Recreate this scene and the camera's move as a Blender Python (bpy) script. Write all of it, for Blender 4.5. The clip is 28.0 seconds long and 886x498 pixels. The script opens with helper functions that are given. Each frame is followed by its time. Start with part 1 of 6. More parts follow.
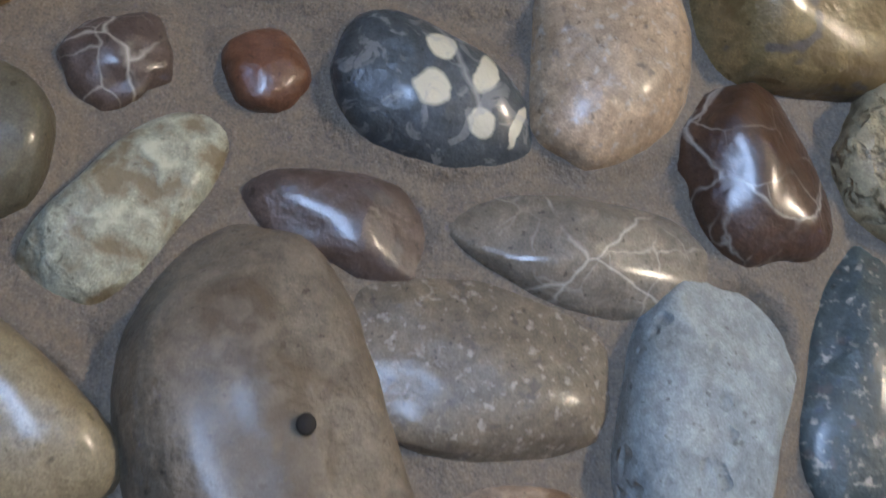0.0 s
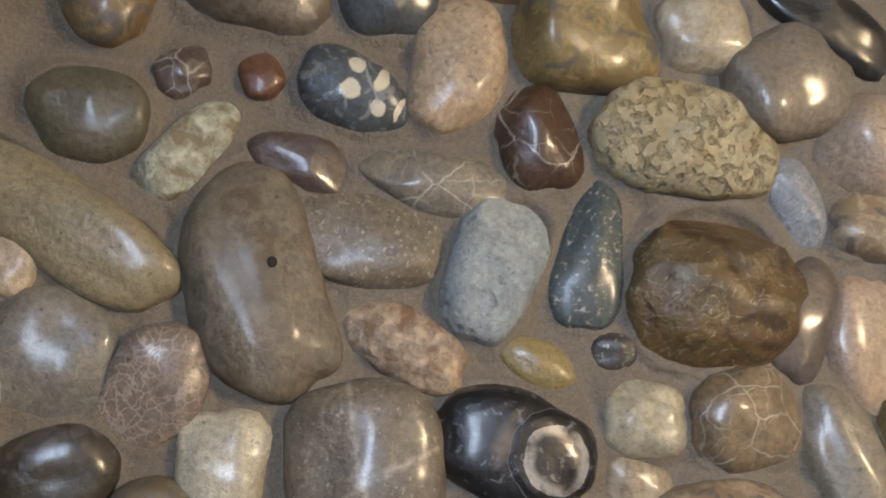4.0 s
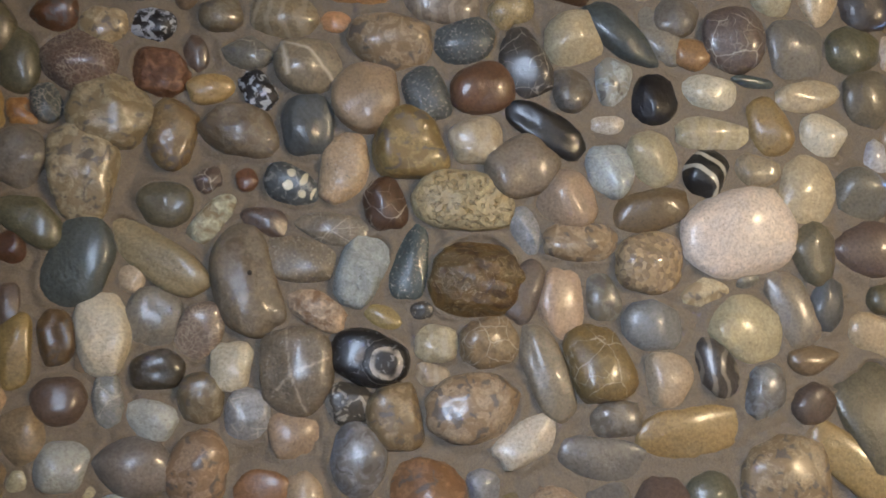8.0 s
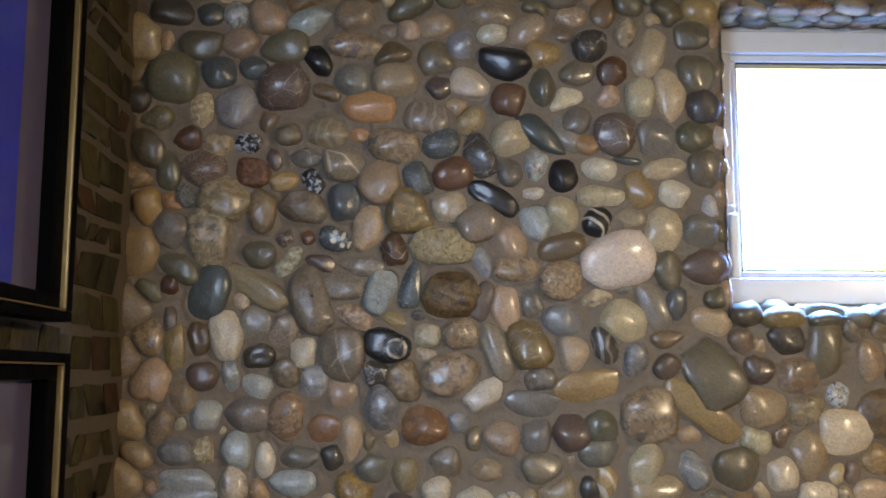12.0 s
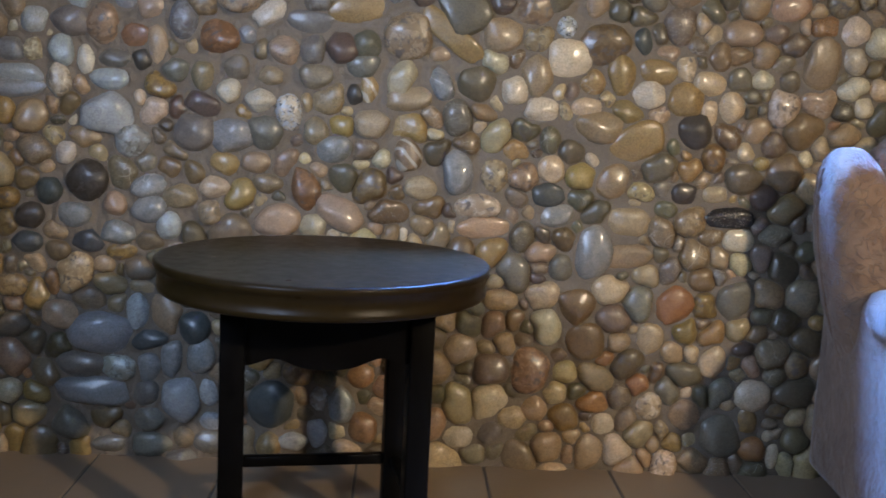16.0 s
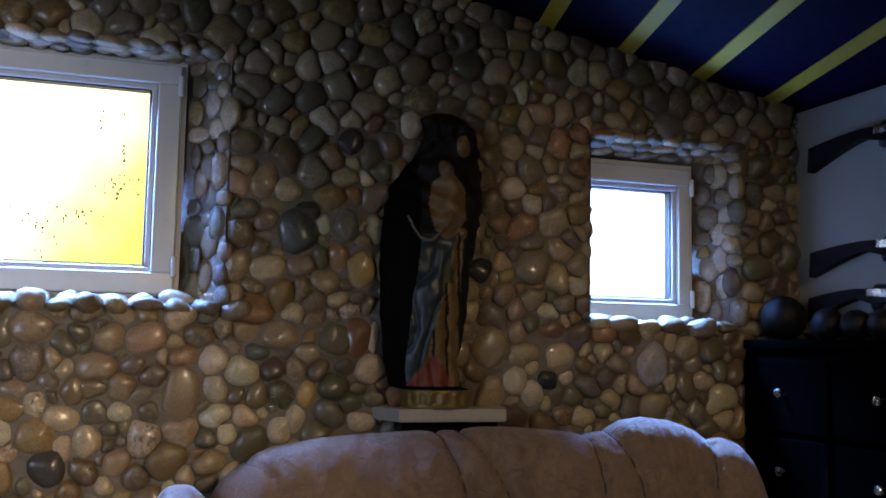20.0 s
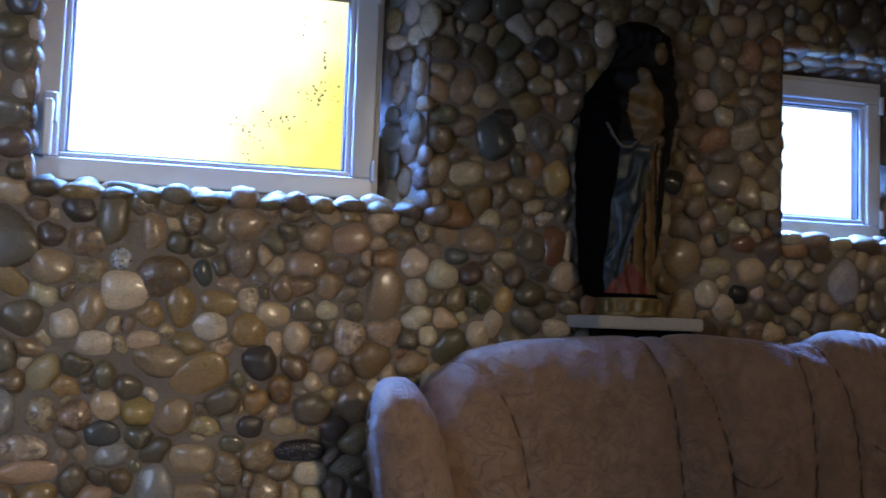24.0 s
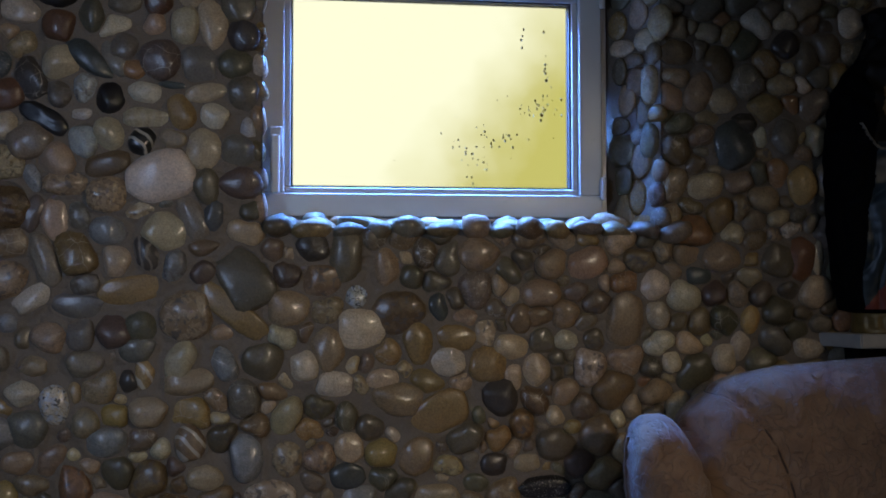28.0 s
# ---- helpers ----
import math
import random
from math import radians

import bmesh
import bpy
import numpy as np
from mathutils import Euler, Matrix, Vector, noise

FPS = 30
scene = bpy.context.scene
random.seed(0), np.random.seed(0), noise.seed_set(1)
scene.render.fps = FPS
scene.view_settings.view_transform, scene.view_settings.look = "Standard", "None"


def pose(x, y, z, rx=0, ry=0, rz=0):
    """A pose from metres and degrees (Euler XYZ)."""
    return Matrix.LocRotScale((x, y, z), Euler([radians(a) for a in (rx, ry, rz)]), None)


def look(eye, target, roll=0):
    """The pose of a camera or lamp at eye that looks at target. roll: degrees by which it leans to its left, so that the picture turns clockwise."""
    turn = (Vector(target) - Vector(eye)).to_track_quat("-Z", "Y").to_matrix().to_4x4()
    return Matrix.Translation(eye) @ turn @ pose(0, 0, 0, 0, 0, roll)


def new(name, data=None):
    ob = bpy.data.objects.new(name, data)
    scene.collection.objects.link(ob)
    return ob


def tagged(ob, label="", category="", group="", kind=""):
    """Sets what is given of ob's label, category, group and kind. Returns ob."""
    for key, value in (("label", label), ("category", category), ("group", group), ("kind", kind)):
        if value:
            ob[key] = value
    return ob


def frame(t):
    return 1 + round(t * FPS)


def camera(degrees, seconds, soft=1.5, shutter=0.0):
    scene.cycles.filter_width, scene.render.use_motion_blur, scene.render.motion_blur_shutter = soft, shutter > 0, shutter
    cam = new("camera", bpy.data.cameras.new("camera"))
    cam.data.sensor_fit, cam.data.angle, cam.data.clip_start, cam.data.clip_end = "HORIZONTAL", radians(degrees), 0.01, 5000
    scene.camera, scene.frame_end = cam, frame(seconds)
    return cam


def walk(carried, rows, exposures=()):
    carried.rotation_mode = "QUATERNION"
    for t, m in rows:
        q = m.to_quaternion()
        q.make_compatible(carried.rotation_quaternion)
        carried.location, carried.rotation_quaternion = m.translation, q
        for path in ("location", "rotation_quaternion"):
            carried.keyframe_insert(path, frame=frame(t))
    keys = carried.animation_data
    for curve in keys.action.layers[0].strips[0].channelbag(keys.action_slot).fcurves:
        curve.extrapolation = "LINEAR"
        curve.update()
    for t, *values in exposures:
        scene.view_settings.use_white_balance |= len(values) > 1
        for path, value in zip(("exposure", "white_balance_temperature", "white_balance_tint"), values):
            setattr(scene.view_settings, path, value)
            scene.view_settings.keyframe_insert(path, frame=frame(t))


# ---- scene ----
cam = camera(48.0, 28.0, soft=1.7, shutter=0.4)
PATH = [
    (0, (-0.039, -0.267, 1.147), (0.506, 1.565, 1.735), -0.5),
    (0.5, (-0.036, -0.28, 1.118), (0.486, 1.561, 1.698), -0.7),
    (1, (-0.041, -0.276, 1.077), (0.492, 1.549, 1.698), -1.1),
    (1.5, (-0.038, -0.256, 1.039), (0.497, 1.561, 1.681), -0.9),
    (2, (-0.035, -0.265, 1.027), (0.488, 1.563, 1.648), -0.6),
    (2.5, (-0.028, -0.306, 1.034), (0.464, 1.536, 1.635), 0.2),
    (3, (-0.035, -0.387, 1.061), (0.47, 1.471, 1.604), 0.9),
    (3.5, (-0.039, -0.463, 1.068), (0.453, 1.423, 1.516), 1.6),
    (5.5, (0.054, -0.713, 1.098), (0.263, 1.232, 1.517), 2.0),
    (6, (0.054, -0.786, 1.096), (0.287, 1.167, 1.458), 1.4),
    (6.5, (0.057, -0.924, 1.076), (0.286, 1.028, 1.446), 1.4),
    (7, (0.083, -1.03, 1.057), (0.313, 0.926, 1.407), 1.2),
    (7.5, (0.104, -1.106, 1.048), (0.314, 0.854, 1.387), 1.5),
    (8, (0.116, -1.147, 1.034), (0.298, 0.819, 1.349), 1.6),
    (8.5, (0.104, -1.226, 1.05), (0.218, 0.746, 1.364), 0.6),
    (9, (0.144, -1.317, 1.048), (0.281, 0.647, 1.396), 1.1),
    (9.5, (0.167, -1.452, 1.034), (0.391, 0.502, 1.398), 0.3),
    (10, (0.198, -1.604, 1.013), (0.447, 0.351, 1.35), 1.3),
    (10.5, (0.192, -1.68, 0.996), (0.369, 0.285, 1.319), 1.9),
    (11, (0.20, -1.749, 1.019), (0.177, 0.231, 1.299), 1.8),
    (11.5, (0.196, -1.816, 1.016), (0.196, 0.166, 1.283), 1.0),
    (12, (0.214, -1.87, 1.032), (0.248, 0.114, 1.285), 0.2),
    (12.5, (0.237, -1.97, 0.988), (0.366, 0.012, 1.225), 0.7),
    (13, (0.305, -2.103, 0.949), (0.465, -0.119, 1.138), 1.1),
    (13.5, (0.322, -2.168, 0.847), (0.5, -0.178, 0.937), 2.4),
    (15.5, (0.589, -2.261, 0.845), (0.678, 0.0, 0.509), 3.2),
    (16, (0.622, -2.265, 0.815), (0.73, 0.0, 0.486), 2.8),
    (16.5, (0.83, -2.26, 0.825), (0.963, 0.0, 0.602), 3.8),
    (17, (0.884, -2.27, 0.808), (1.292, 0.0, 0.743), 4.2),
    (17.5, (1.063, -2.291, 0.789), (1.48, -0.337, 0.889), 3.0),
    (18, (1.153, -2.306, 0.912), (1.634, -0.37, 1.051), 2.5),
    (18.5, (1.262, -2.336, 1.019), (1.805, -0.421, 1.212), 1.7),
    (19, (1.327, -2.367, 1.134), (1.922, -0.467, 1.321), 1.2),
    (19.5, (1.388, -2.383, 1.119), (2.034, -0.499, 1.299), 1.1),
    (20, (1.391, -2.379, 1.064), (2.032, -0.494, 1.259), 1.1),
    (20.5, (1.396, -2.377, 1.02), (2.03, -0.487, 1.188), 1.1),
    (21, (1.404, -2.379, 0.976), (2.025, -0.483, 1.119), 1.2),
    (21.5, (1.349, -2.355, 0.977), (1.938, -0.448, 1.107), 1.3),
    (23.5, (1.234, -2.315, 0.887), (1.759, -0.394, 1.061), 1.6),
    (24, (1.121, -2.282, 0.882), (1.618, -0.351, 1.032), 2.0),
    (24.5, (1.066, -2.263, 0.869), (1.513, -0.32, 1.023), 1.6),
    (25, (1.05, -2.264, 0.89), (1.473, -0.314, 1.034), 1.5),
    (25.5, (1.035, -2.229, 0.87), (1.45, -0.278, 1.021), 1.2),
    (26, (0.994, -2.11, 0.846), (1.394, -0.157, 1.0), -0.2),
    (26.5, (0.955, -2.024, 0.887), (1.289, -0.057, 1.021), -1.4),
    (27, (0.931, -2.028, 0.924), (1.257, -0.057, 1.017), -0.2),
    (27.5, (0.871, -2.083, 0.987), (1.169, -0.106, 1.055), -1.1),
    (28, (0.889, -2.126, 1.029), (1.15, -0.144, 1.096), -0.1),
]
EXPOSURES = [(0, -0.76, 5750, 12), (1, -0.78, 5950, 12), (2, -0.80, 6900, 13), (3, -0.76, 7000, 12), (6, -0.80, 7000, 12), (8, -0.90, 6950, 12), (10, -1.27, 6850, 11), (11, -1.52, 6850, 11), (12, -1.31, 6750, 12),
    (13, -1.64, 6800, 12), (13.5, -1.5, 6750, 12), (15.5, -1.16, 6050, 13), (16, -1.16, 6050, 13), (17, -1.08, 7100, 12), (18, -1.3, 6900, 13), (19, -1.8, 6700, 15), (20, -2.0, 6700, 15), (21, -2.03, 6650, 15), (24, -2.22, 6050, 16), (25, -2.18, 6000, 16), (27, -2.6, 5800, 15), (28, -3.14, 5800, 14)]
walk(cam, [(t, look(eye, target, roll)) for t, eye, target, roll in PATH], EXPOSURES)

# ---- world and light ----
FLOOR, X_WEST = -0.03, -0.35
world = bpy.data.worlds.new("world")
scene.world = world
world.use_nodes = True
wn = world.node_tree.nodes
sky = wn.new("ShaderNodeTexSky")
sky.sky_type, sky.sun_disc = "NISHITA", False
sky.sun_elevation, sky.sun_rotation = radians(40), radians(200)
world.node_tree.links.new(sky.outputs[0], wn["Background"].inputs[0])
wn["Background"].inputs[1].default_value = 0.1


def lamp(name, kind, m, energy, colour, size=0.2, size_y=0.0):
    data = bpy.data.lights.new(name, kind)
    data.energy, data.color = energy, colour
    if kind == "AREA":
        data.shape, data.size, data.size_y = "RECTANGLE", size, size_y or size
    else:
        data.shadow_soft_size = size
    ob = new(name, data)
    ob.matrix_world = m
    return ob


WARM, COOL, BLUE_SKY = (1.0, 0.80, 0.52), (0.55, 0.72, 1.0), (0.15, 0.36, 1.0)
# two unseen spots: pebble one inferred from shadows, sofa one added to brighten it
for at, to, watts, wide, soft_edge in (((2.4, -2.9, 1.72), (0.05, 0.0, 0.22), 600, 66, 0.85), ((2.65, -1.9, 1.80), (2.66, -0.2, 0.66), 118, 76, 1.0)):
    spot = lamp("ceiling_spot_light", "SPOT", look(at, to), watts, WARM, 0.05)
    spot.data.spot_size, spot.data.spot_blend = radians(wide), soft_edge
# added lamp for cool daylight behind the camera; its west wall opening is invented
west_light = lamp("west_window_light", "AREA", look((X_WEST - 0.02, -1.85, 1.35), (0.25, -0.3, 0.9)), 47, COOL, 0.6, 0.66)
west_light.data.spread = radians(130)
# open sky above the two windows
lamp("window_sky_a", "AREA", look((1.15, 0.33, 1.96), (1.45, -0.25, 0.8)), 2100, BLUE_SKY, 0.95, 0.30)
lamp("window_sky_b", "AREA", look((2.72, 0.36, 1.90), (2.78, -0.25, 0.8)), 1300, BLUE_SKY, 0.55, 0.32)
# bright ground outside the two windows
lamp("window_ground_a", "AREA", look((1.15, 0.30, 0.90), (1.25, 0.0, 1.75)), 14, BLUE_SKY, 0.8, 0.2)
lamp("window_ground_b", "AREA", look((2.72, 0.45, 0.95), (2.85, 0.0, 1.64)), 45, BLUE_SKY, 0.5, 0.3)

# ---- helpers of this scene ----


def mesh_of(name, bm, smooth=True):
    me = bpy.data.meshes.new(name)
    bm.to_mesh(me)
    bm.free()
    if smooth:
        for p in me.polygons:
            p.use_smooth = True
    return me


def part(name, bm, material, parent=None, label="", smooth=True):
    me = mesh_of(name, bm, smooth)
    me.materials.append(material)
    ob = new(name, me)
    if parent:
        ob.parent = parent
    if label:
        tagged(ob, label)
    return ob


def thing(name, label, category, at=(0, 0, 0), turn=0, group="", kind=""):
    ob = new(name)
    ob.matrix_world = pose(*at, 0, 0, turn)
    return tagged(ob, label, category, group, kind)


def box(bm, x0, x1, y0, y1, z0, z1, bevel=0.0, segments=2):
    made = bmesh.ops.create_cube(bm, size=1.0)["verts"]
    bmesh.ops.scale(bm, verts=made, vec=(x1 - x0, y1 - y0, z1 - z0))
    bmesh.ops.translate(bm, verts=made, vec=((x0 + x1) / 2, (y0 + y1) / 2, (z0 + z1) / 2))
    if bevel:
        edges = list({e for v in made for e in v.link_edges})
        bmesh.ops.bevel(bm, geom=edges, offset=bevel, segments=segments, profile=0.6, affect="EDGES")
    return bm


def boxed(x0, x1, y0, y1, z0, z1, bevel=0.004, segments=2):
    return box(bmesh.new(), x0, x1, y0, y1, z0, z1, bevel, segments)


def puff(sx, sy, sz, e=2.6, detail=24, rough=0.0, seed=0.0):
    """A stuffed, rounded block of the half sizes sx, sy, sz."""
    bm = bmesh.new()
    bmesh.ops.create_uvsphere(bm, u_segments=detail * 2, v_segments=detail, radius=1.0)
    for v in bm.verts:
        c = v.co
        n = (abs(c.x) ** e + abs(c.y) ** e + abs(c.z) ** e) ** (1 / e)
        c = c / n
        if rough:
            c = c * (1 + rough * noise.noise(Vector((c.x * 2.2 + seed, c.y * 2.2, c.z * 2.2))))
        v.co = Vector((c.x * sx, c.y * sy, c.z * sz))
    return bm


def turned(profile, steps=40):
    """A turned solid from (radius, height) pairs."""
    bm = bmesh.new()
    rings = []
    for r, z in profile:
        rings.append([bm.verts.new((r * math.cos(2 * math.pi * k / steps), r * math.sin(2 * math.pi * k / steps), z)) for k in range(steps)])
    for a, b in zip(rings, rings[1:]):
        for k in range(steps):
            bm.faces.new((a[k], a[(k + 1) % steps], b[(k + 1) % steps], b[k]))
    bm.faces.new(rings[0][::-1])
    bm.faces.new(rings[-1])
    return bm


# ---- materials ----


class Mat:
    """A procedural material under construction."""

    def __init__(self, name, rough=0.5, metal=0.0):
        self.m = bpy.data.materials.new(name)
        self.m.use_nodes = True
        self.t = self.m.node_tree
        self.b = self.t.nodes["Principled BSDF"]
        self.b.inputs["Roughness"].default_value = rough
        self.b.inputs["Metallic"].default_value = metal
        self.pos = self.node("ShaderNodeNewGeometry").outputs["Position"]
        self.height = None
        self.uv = None

    def node(self, kind, **inputs):
        n = self.t.nodes.new(kind)
        for k, v in inputs.items():
            self.put(n.inputs[k.replace("_", " ")], v)
        return n

    def put(self, socket, v):
        if isinstance(v, bpy.types.NodeSocket):
            self.t.links.new(v, socket)
        elif isinstance(v, (tuple, list)) and len(v) == 3 and socket.type == "RGBA":
            socket.default_value = (*v, 1)
        else:
            socket.default_value = v

    def noise(self, scale, detail=4.0, distortion=0.0, vector=None):
        return self.node("ShaderNodeTexNoise", Vector=vector or self.pos, Scale=scale, Detail=detail, Distortion=distortion).outputs["Fac"]

    def ramp(self, fac, *stops):
        n = self.node("ShaderNodeValToRGB", Fac=fac)
        el = n.color_ramp.elements
        while len(el) < len(stops):
            el.new(0.5)
        for e, (p, c) in zip(el, stops):
            e.position = p
            e.color = (*c, 1) if isinstance(c, tuple) else (c, c, c, 1)
        return n.outputs["Color"]

    def mix(self, fac, a, b, blend="MIX"):
        n = self.node("ShaderNodeMix")
        n.data_type, n.blend_type = "RGBA", blend
        self.put(n.inputs[0], fac)
        self.put(n.inputs[6], a)
        self.put(n.inputs[7], b)
        return n.outputs[2]

    def math(self, op, a, b=0.0):
        n = self.node("ShaderNodeMath")
        n.operation = op
        self.put(n.inputs[0], a)
        self.put(n.inputs[1], b)
        return n.outputs[0]

    def own(self):
        """Across and up on the thing itself, from -1 to 1 for a pebble, a little wavering."""
        if not self.uv:
            at = self.node("ShaderNodeTexCoord").outputs["Object"]
            n = self.node("ShaderNodeVectorMath")
            n.operation = "MULTIPLY_ADD"
            self.put(n.inputs[0], self.node("ShaderNodeTexNoise", Vector=at, Scale=3.0, Detail=4.0).outputs["Color"])
            n.inputs[1].default_value = (0.14, 0.14, 0.14)
            self.put(n.inputs[2], at)
            sep = self.node("ShaderNodeSeparateXYZ", Vector=n.outputs[0])
            self.uv = self.math("SUBTRACT", sep.outputs["X"], 0.07), self.math("SUBTRACT", sep.outputs["Z"], 0.07)
        return self.uv

    def blob(self, x, z, rx, rz):
        """How far off an oval's centre, 1 on its rim."""
        u, v = self.own()
        a = self.math("MULTIPLY", self.math("SUBTRACT", u, x), 1 / rx)
        b = self.math("MULTIPLY", self.math("SUBTRACT", v, z), 1 / rz)
        return self.math("SQRT", self.math("ADD", self.math("MULTIPLY", a, a), self.math("MULTIPLY", b, b)))

    def vein(self, x0, z0, x1, z1, wide):
        """A straight vein between two places: 1 on it, 0 off it."""
        u, v = self.own()
        size = math.hypot(x1 - x0, z1 - z0)
        cx, cz = (x1 - x0) / size, (z1 - z0) / size
        du, dv = self.math("SUBTRACT", u, (x0 + x1) / 2), self.math("SUBTRACT", v, (z0 + z1) / 2)
        along = self.math("ADD", self.math("MULTIPLY", du, cx), self.math("MULTIPLY", dv, cz))
        off = self.math("SUBTRACT", self.math("MULTIPLY", du, cz), self.math("MULTIPLY", dv, cx))
        on = self.math("LESS_THAN", self.math("ABSOLUTE", along), size / 2)
        return self.math("MULTIPLY", on, self.ramp(self.math("ABSOLUTE", off), (0.0, 1.0), (wide, 0.0)))

    def bump(self, height, distance, strength=1.0):
        n = self.node("ShaderNodeBump", Height=height, Distance=distance, Strength=strength)
        if self.height:
            self.put(n.inputs["Normal"], self.height)
        self.height = n.outputs["Normal"]
        self.put(self.b.inputs["Normal"], self.height)

    def done(self, colour=None, rough=None):
        if colour is not None:
            self.put(self.b.inputs["Base Color"], colour)
        if rough is not None:
            self.put(self.b.inputs["Roughness"], rough)
        return self.m


def simple(name, colour, rough=0.5, metal=0.0, grain=40.0, amount=0.25, bump=0.0006):
    k = Mat(name, rough, metal)
    n = k.noise(grain, 6)
    wide = k.noise(grain / 8, 3)
    dark = tuple(c * (1 - amount) for c in colour)
    light = tuple(min(1, c * (1 + amount)) for c in colour)
    c = k.mix(k.math("MULTIPLY", wide, 0.6), k.mix(n, dark, light), tuple(c * (1 - amount * 0.8) for c in colour))
    if bump:
        k.bump(n, bump)
    return k.done(c, k.ramp(n, (0.2, max(0, rough - 0.08)), (0.8, min(1, rough + 0.1))))


def stone_material(kind, island=False):
    """Pebble skin: the base colour is the pebble's own, the kind sets veins, flecks and pits."""
    k = Mat("stone_" + kind + ("_far" if island else ""))
    if island:
        tone = k.node("ShaderNodeAttribute")
        tone.attribute_name = "tone"
        base = tone.outputs["Color"]
    else:
        base = k.node("ShaderNodeObjectInfo").outputs["Color"]
    wide = k.noise(28, 3, 0.8)
    fine = k.noise(260, 5)
    c = k.mix(k.ramp(wide, (0.35, 0.0), (0.7, 0.5)), base, k.mix(1.0, base, (1.35, 1.2, 1.0), "MULTIPLY"))
    c = k.mix(k.ramp(fine, (0.35, 0.7), (0.60, 0.0)), c, k.mix(1.0, c, (0.62, 0.60, 0.58), "MULTIPLY"))
    mott = k.noise(70, 7, 0.6)
    even = 0.18 if kind == "smooth" else 0.45
    c = k.mix(k.ramp(mott, (0.40, 0.9 * even), (0.56, 0.0)), c, k.mix(1.0, c, (0.56, 0.58, 0.62), "MULTIPLY"))
    c = k.mix(k.ramp(mott, (0.55, 0.0), (0.70, 0.5 * even)), c, k.mix(1.0, c, (1.35, 1.32, 1.28), "MULTIPLY"))
    wisp = k.noise(48, 5, 3.0)
    c = k.mix(k.ramp(wisp, (0.485, 0.0), (0.5, 0.30 * even), (0.515, 0.0)), c, k.mix(1.0, c, (1.9, 1.85, 1.75), "MULTIPLY"))
    c = k.mix(k.ramp(k.noise(330, 2), (0.28, 0.75), (0.34, 0.0)), c, k.mix(1.0, c, (0.4, 0.37, 0.33), "MULTIPLY"))
    c = k.mix(k.ramp(k.noise(620, 3), (0.60, 0.0), (0.72, 0.35)), c, k.mix(1.0, c, (1.8, 1.75, 1.65), "MULTIPLY"))
    grit = k.noise(1500, 3)
    c = k.mix(k.ramp(grit, (0.36, 0.55), (0.50, 0.0)), c, k.mix(1.0, c, (0.66, 0.64, 0.60), "MULTIPLY"))
    c = k.mix(k.ramp(grit, (0.56, 0.0), (0.68, 0.45)), c, k.mix(1.0, c, (1.5, 1.48, 1.42), "MULTIPLY"))
    rough = k.ramp(k.noise(75, 4), (0.3, 0.30), (0.72, 0.62))
    if kind == "veined":
        warp = k.node("ShaderNodeVectorMath")
        warp.operation = "MULTIPLY_ADD"
        k.put(warp.inputs[0], k.node("ShaderNodeTexNoise", Vector=k.pos, Scale=30.0, Detail=4.0).outputs["Color"])
        warp.inputs[1].default_value = (0.022, 0.022, 0.022)
        k.put(warp.inputs[2], k.pos)
        for scale, edge, strong, lo in ((21.0, 0.018, 0.6, 0.40), (55.0, 0.03, 0.4, 0.48)):
            v = k.node("ShaderNodeTexVoronoi", Vector=warp.outputs[0], Scale=scale)
            v.feature = "DISTANCE_TO_EDGE"
            line = k.ramp(v.outputs["Distance"], (0.0, strong), (edge, 0.0))
            c = k.mix(k.math("MULTIPLY", line, k.ramp(k.noise(40, 3), (lo, 0.0), (lo + 0.14, 1.0))), c, (0.60, 0.55, 0.46))
    if kind == "netted":
        warp = k.node("ShaderNodeVectorMath")
        warp.operation = "MULTIPLY_ADD"
        k.put(warp.inputs[0], k.node("ShaderNodeTexNoise", Vector=k.pos, Scale=60.0, Detail=4.0).outputs["Color"])
        warp.inputs[1].default_value = (0.03, 0.03, 0.03)
        k.put(warp.inputs[2], k.pos)
        v = k.node("ShaderNodeTexVoronoi", Vector=warp.outputs[0], Scale=130.0)
        v.feature = "DISTANCE_TO_EDGE"
        line = k.ramp(v.outputs["Distance"], (0.0, 0.6), (0.12, 0.0))
        c = k.mix(k.math("MULTIPLY", line, k.ramp(k.noise(45, 3), (0.35, 0.15), (0.58, 1.0))), c, (0.50, 0.43, 0.34))
    if kind == "speckled":
        v = k.noise(310, 3)
        c = k.mix(k.ramp(v, (0.58, 0.0), (0.70, 0.6)), c, (0.48, 0.43, 0.36))
        c = k.mix(k.ramp(k.noise(150, 2, 0.3), (0.30, 0.6), (0.38, 0.0)), c, (0.09, 0.075, 0.065))
    if kind == "spotted":
        for spot in ((-0.16, 0.55, 0.15, 0.24), (-0.10, -0.08, 0.17, 0.28), (0.30, 0.48, 0.11, 0.40), (0.42, -0.20, 0.14, 0.22), (0.74, 0.05, 0.06, 0.36)):
            c = k.mix(k.ramp(k.blob(*spot), (0.80, 0.95), (1.0, 0.0)), c, (0.62, 0.56, 0.40))
        c = k.mix(k.ramp(k.noise(90, 3, 1.5), (0.56, 0.0), (0.62, 0.4)), c, (0.34, 0.33, 0.31))
        c = k.mix(k.math("MULTIPLY", k.vein(-0.25, 0.9, 0.4, -0.1, 0.05), 0.6), c, (0.40, 0.38, 0.34))
    if kind == "spotty":
        c = k.mix(k.ramp(k.noise(75, 4, 1.2), (0.52, 0.0), (0.58, 0.8)), c, (0.36, 0.33, 0.28))
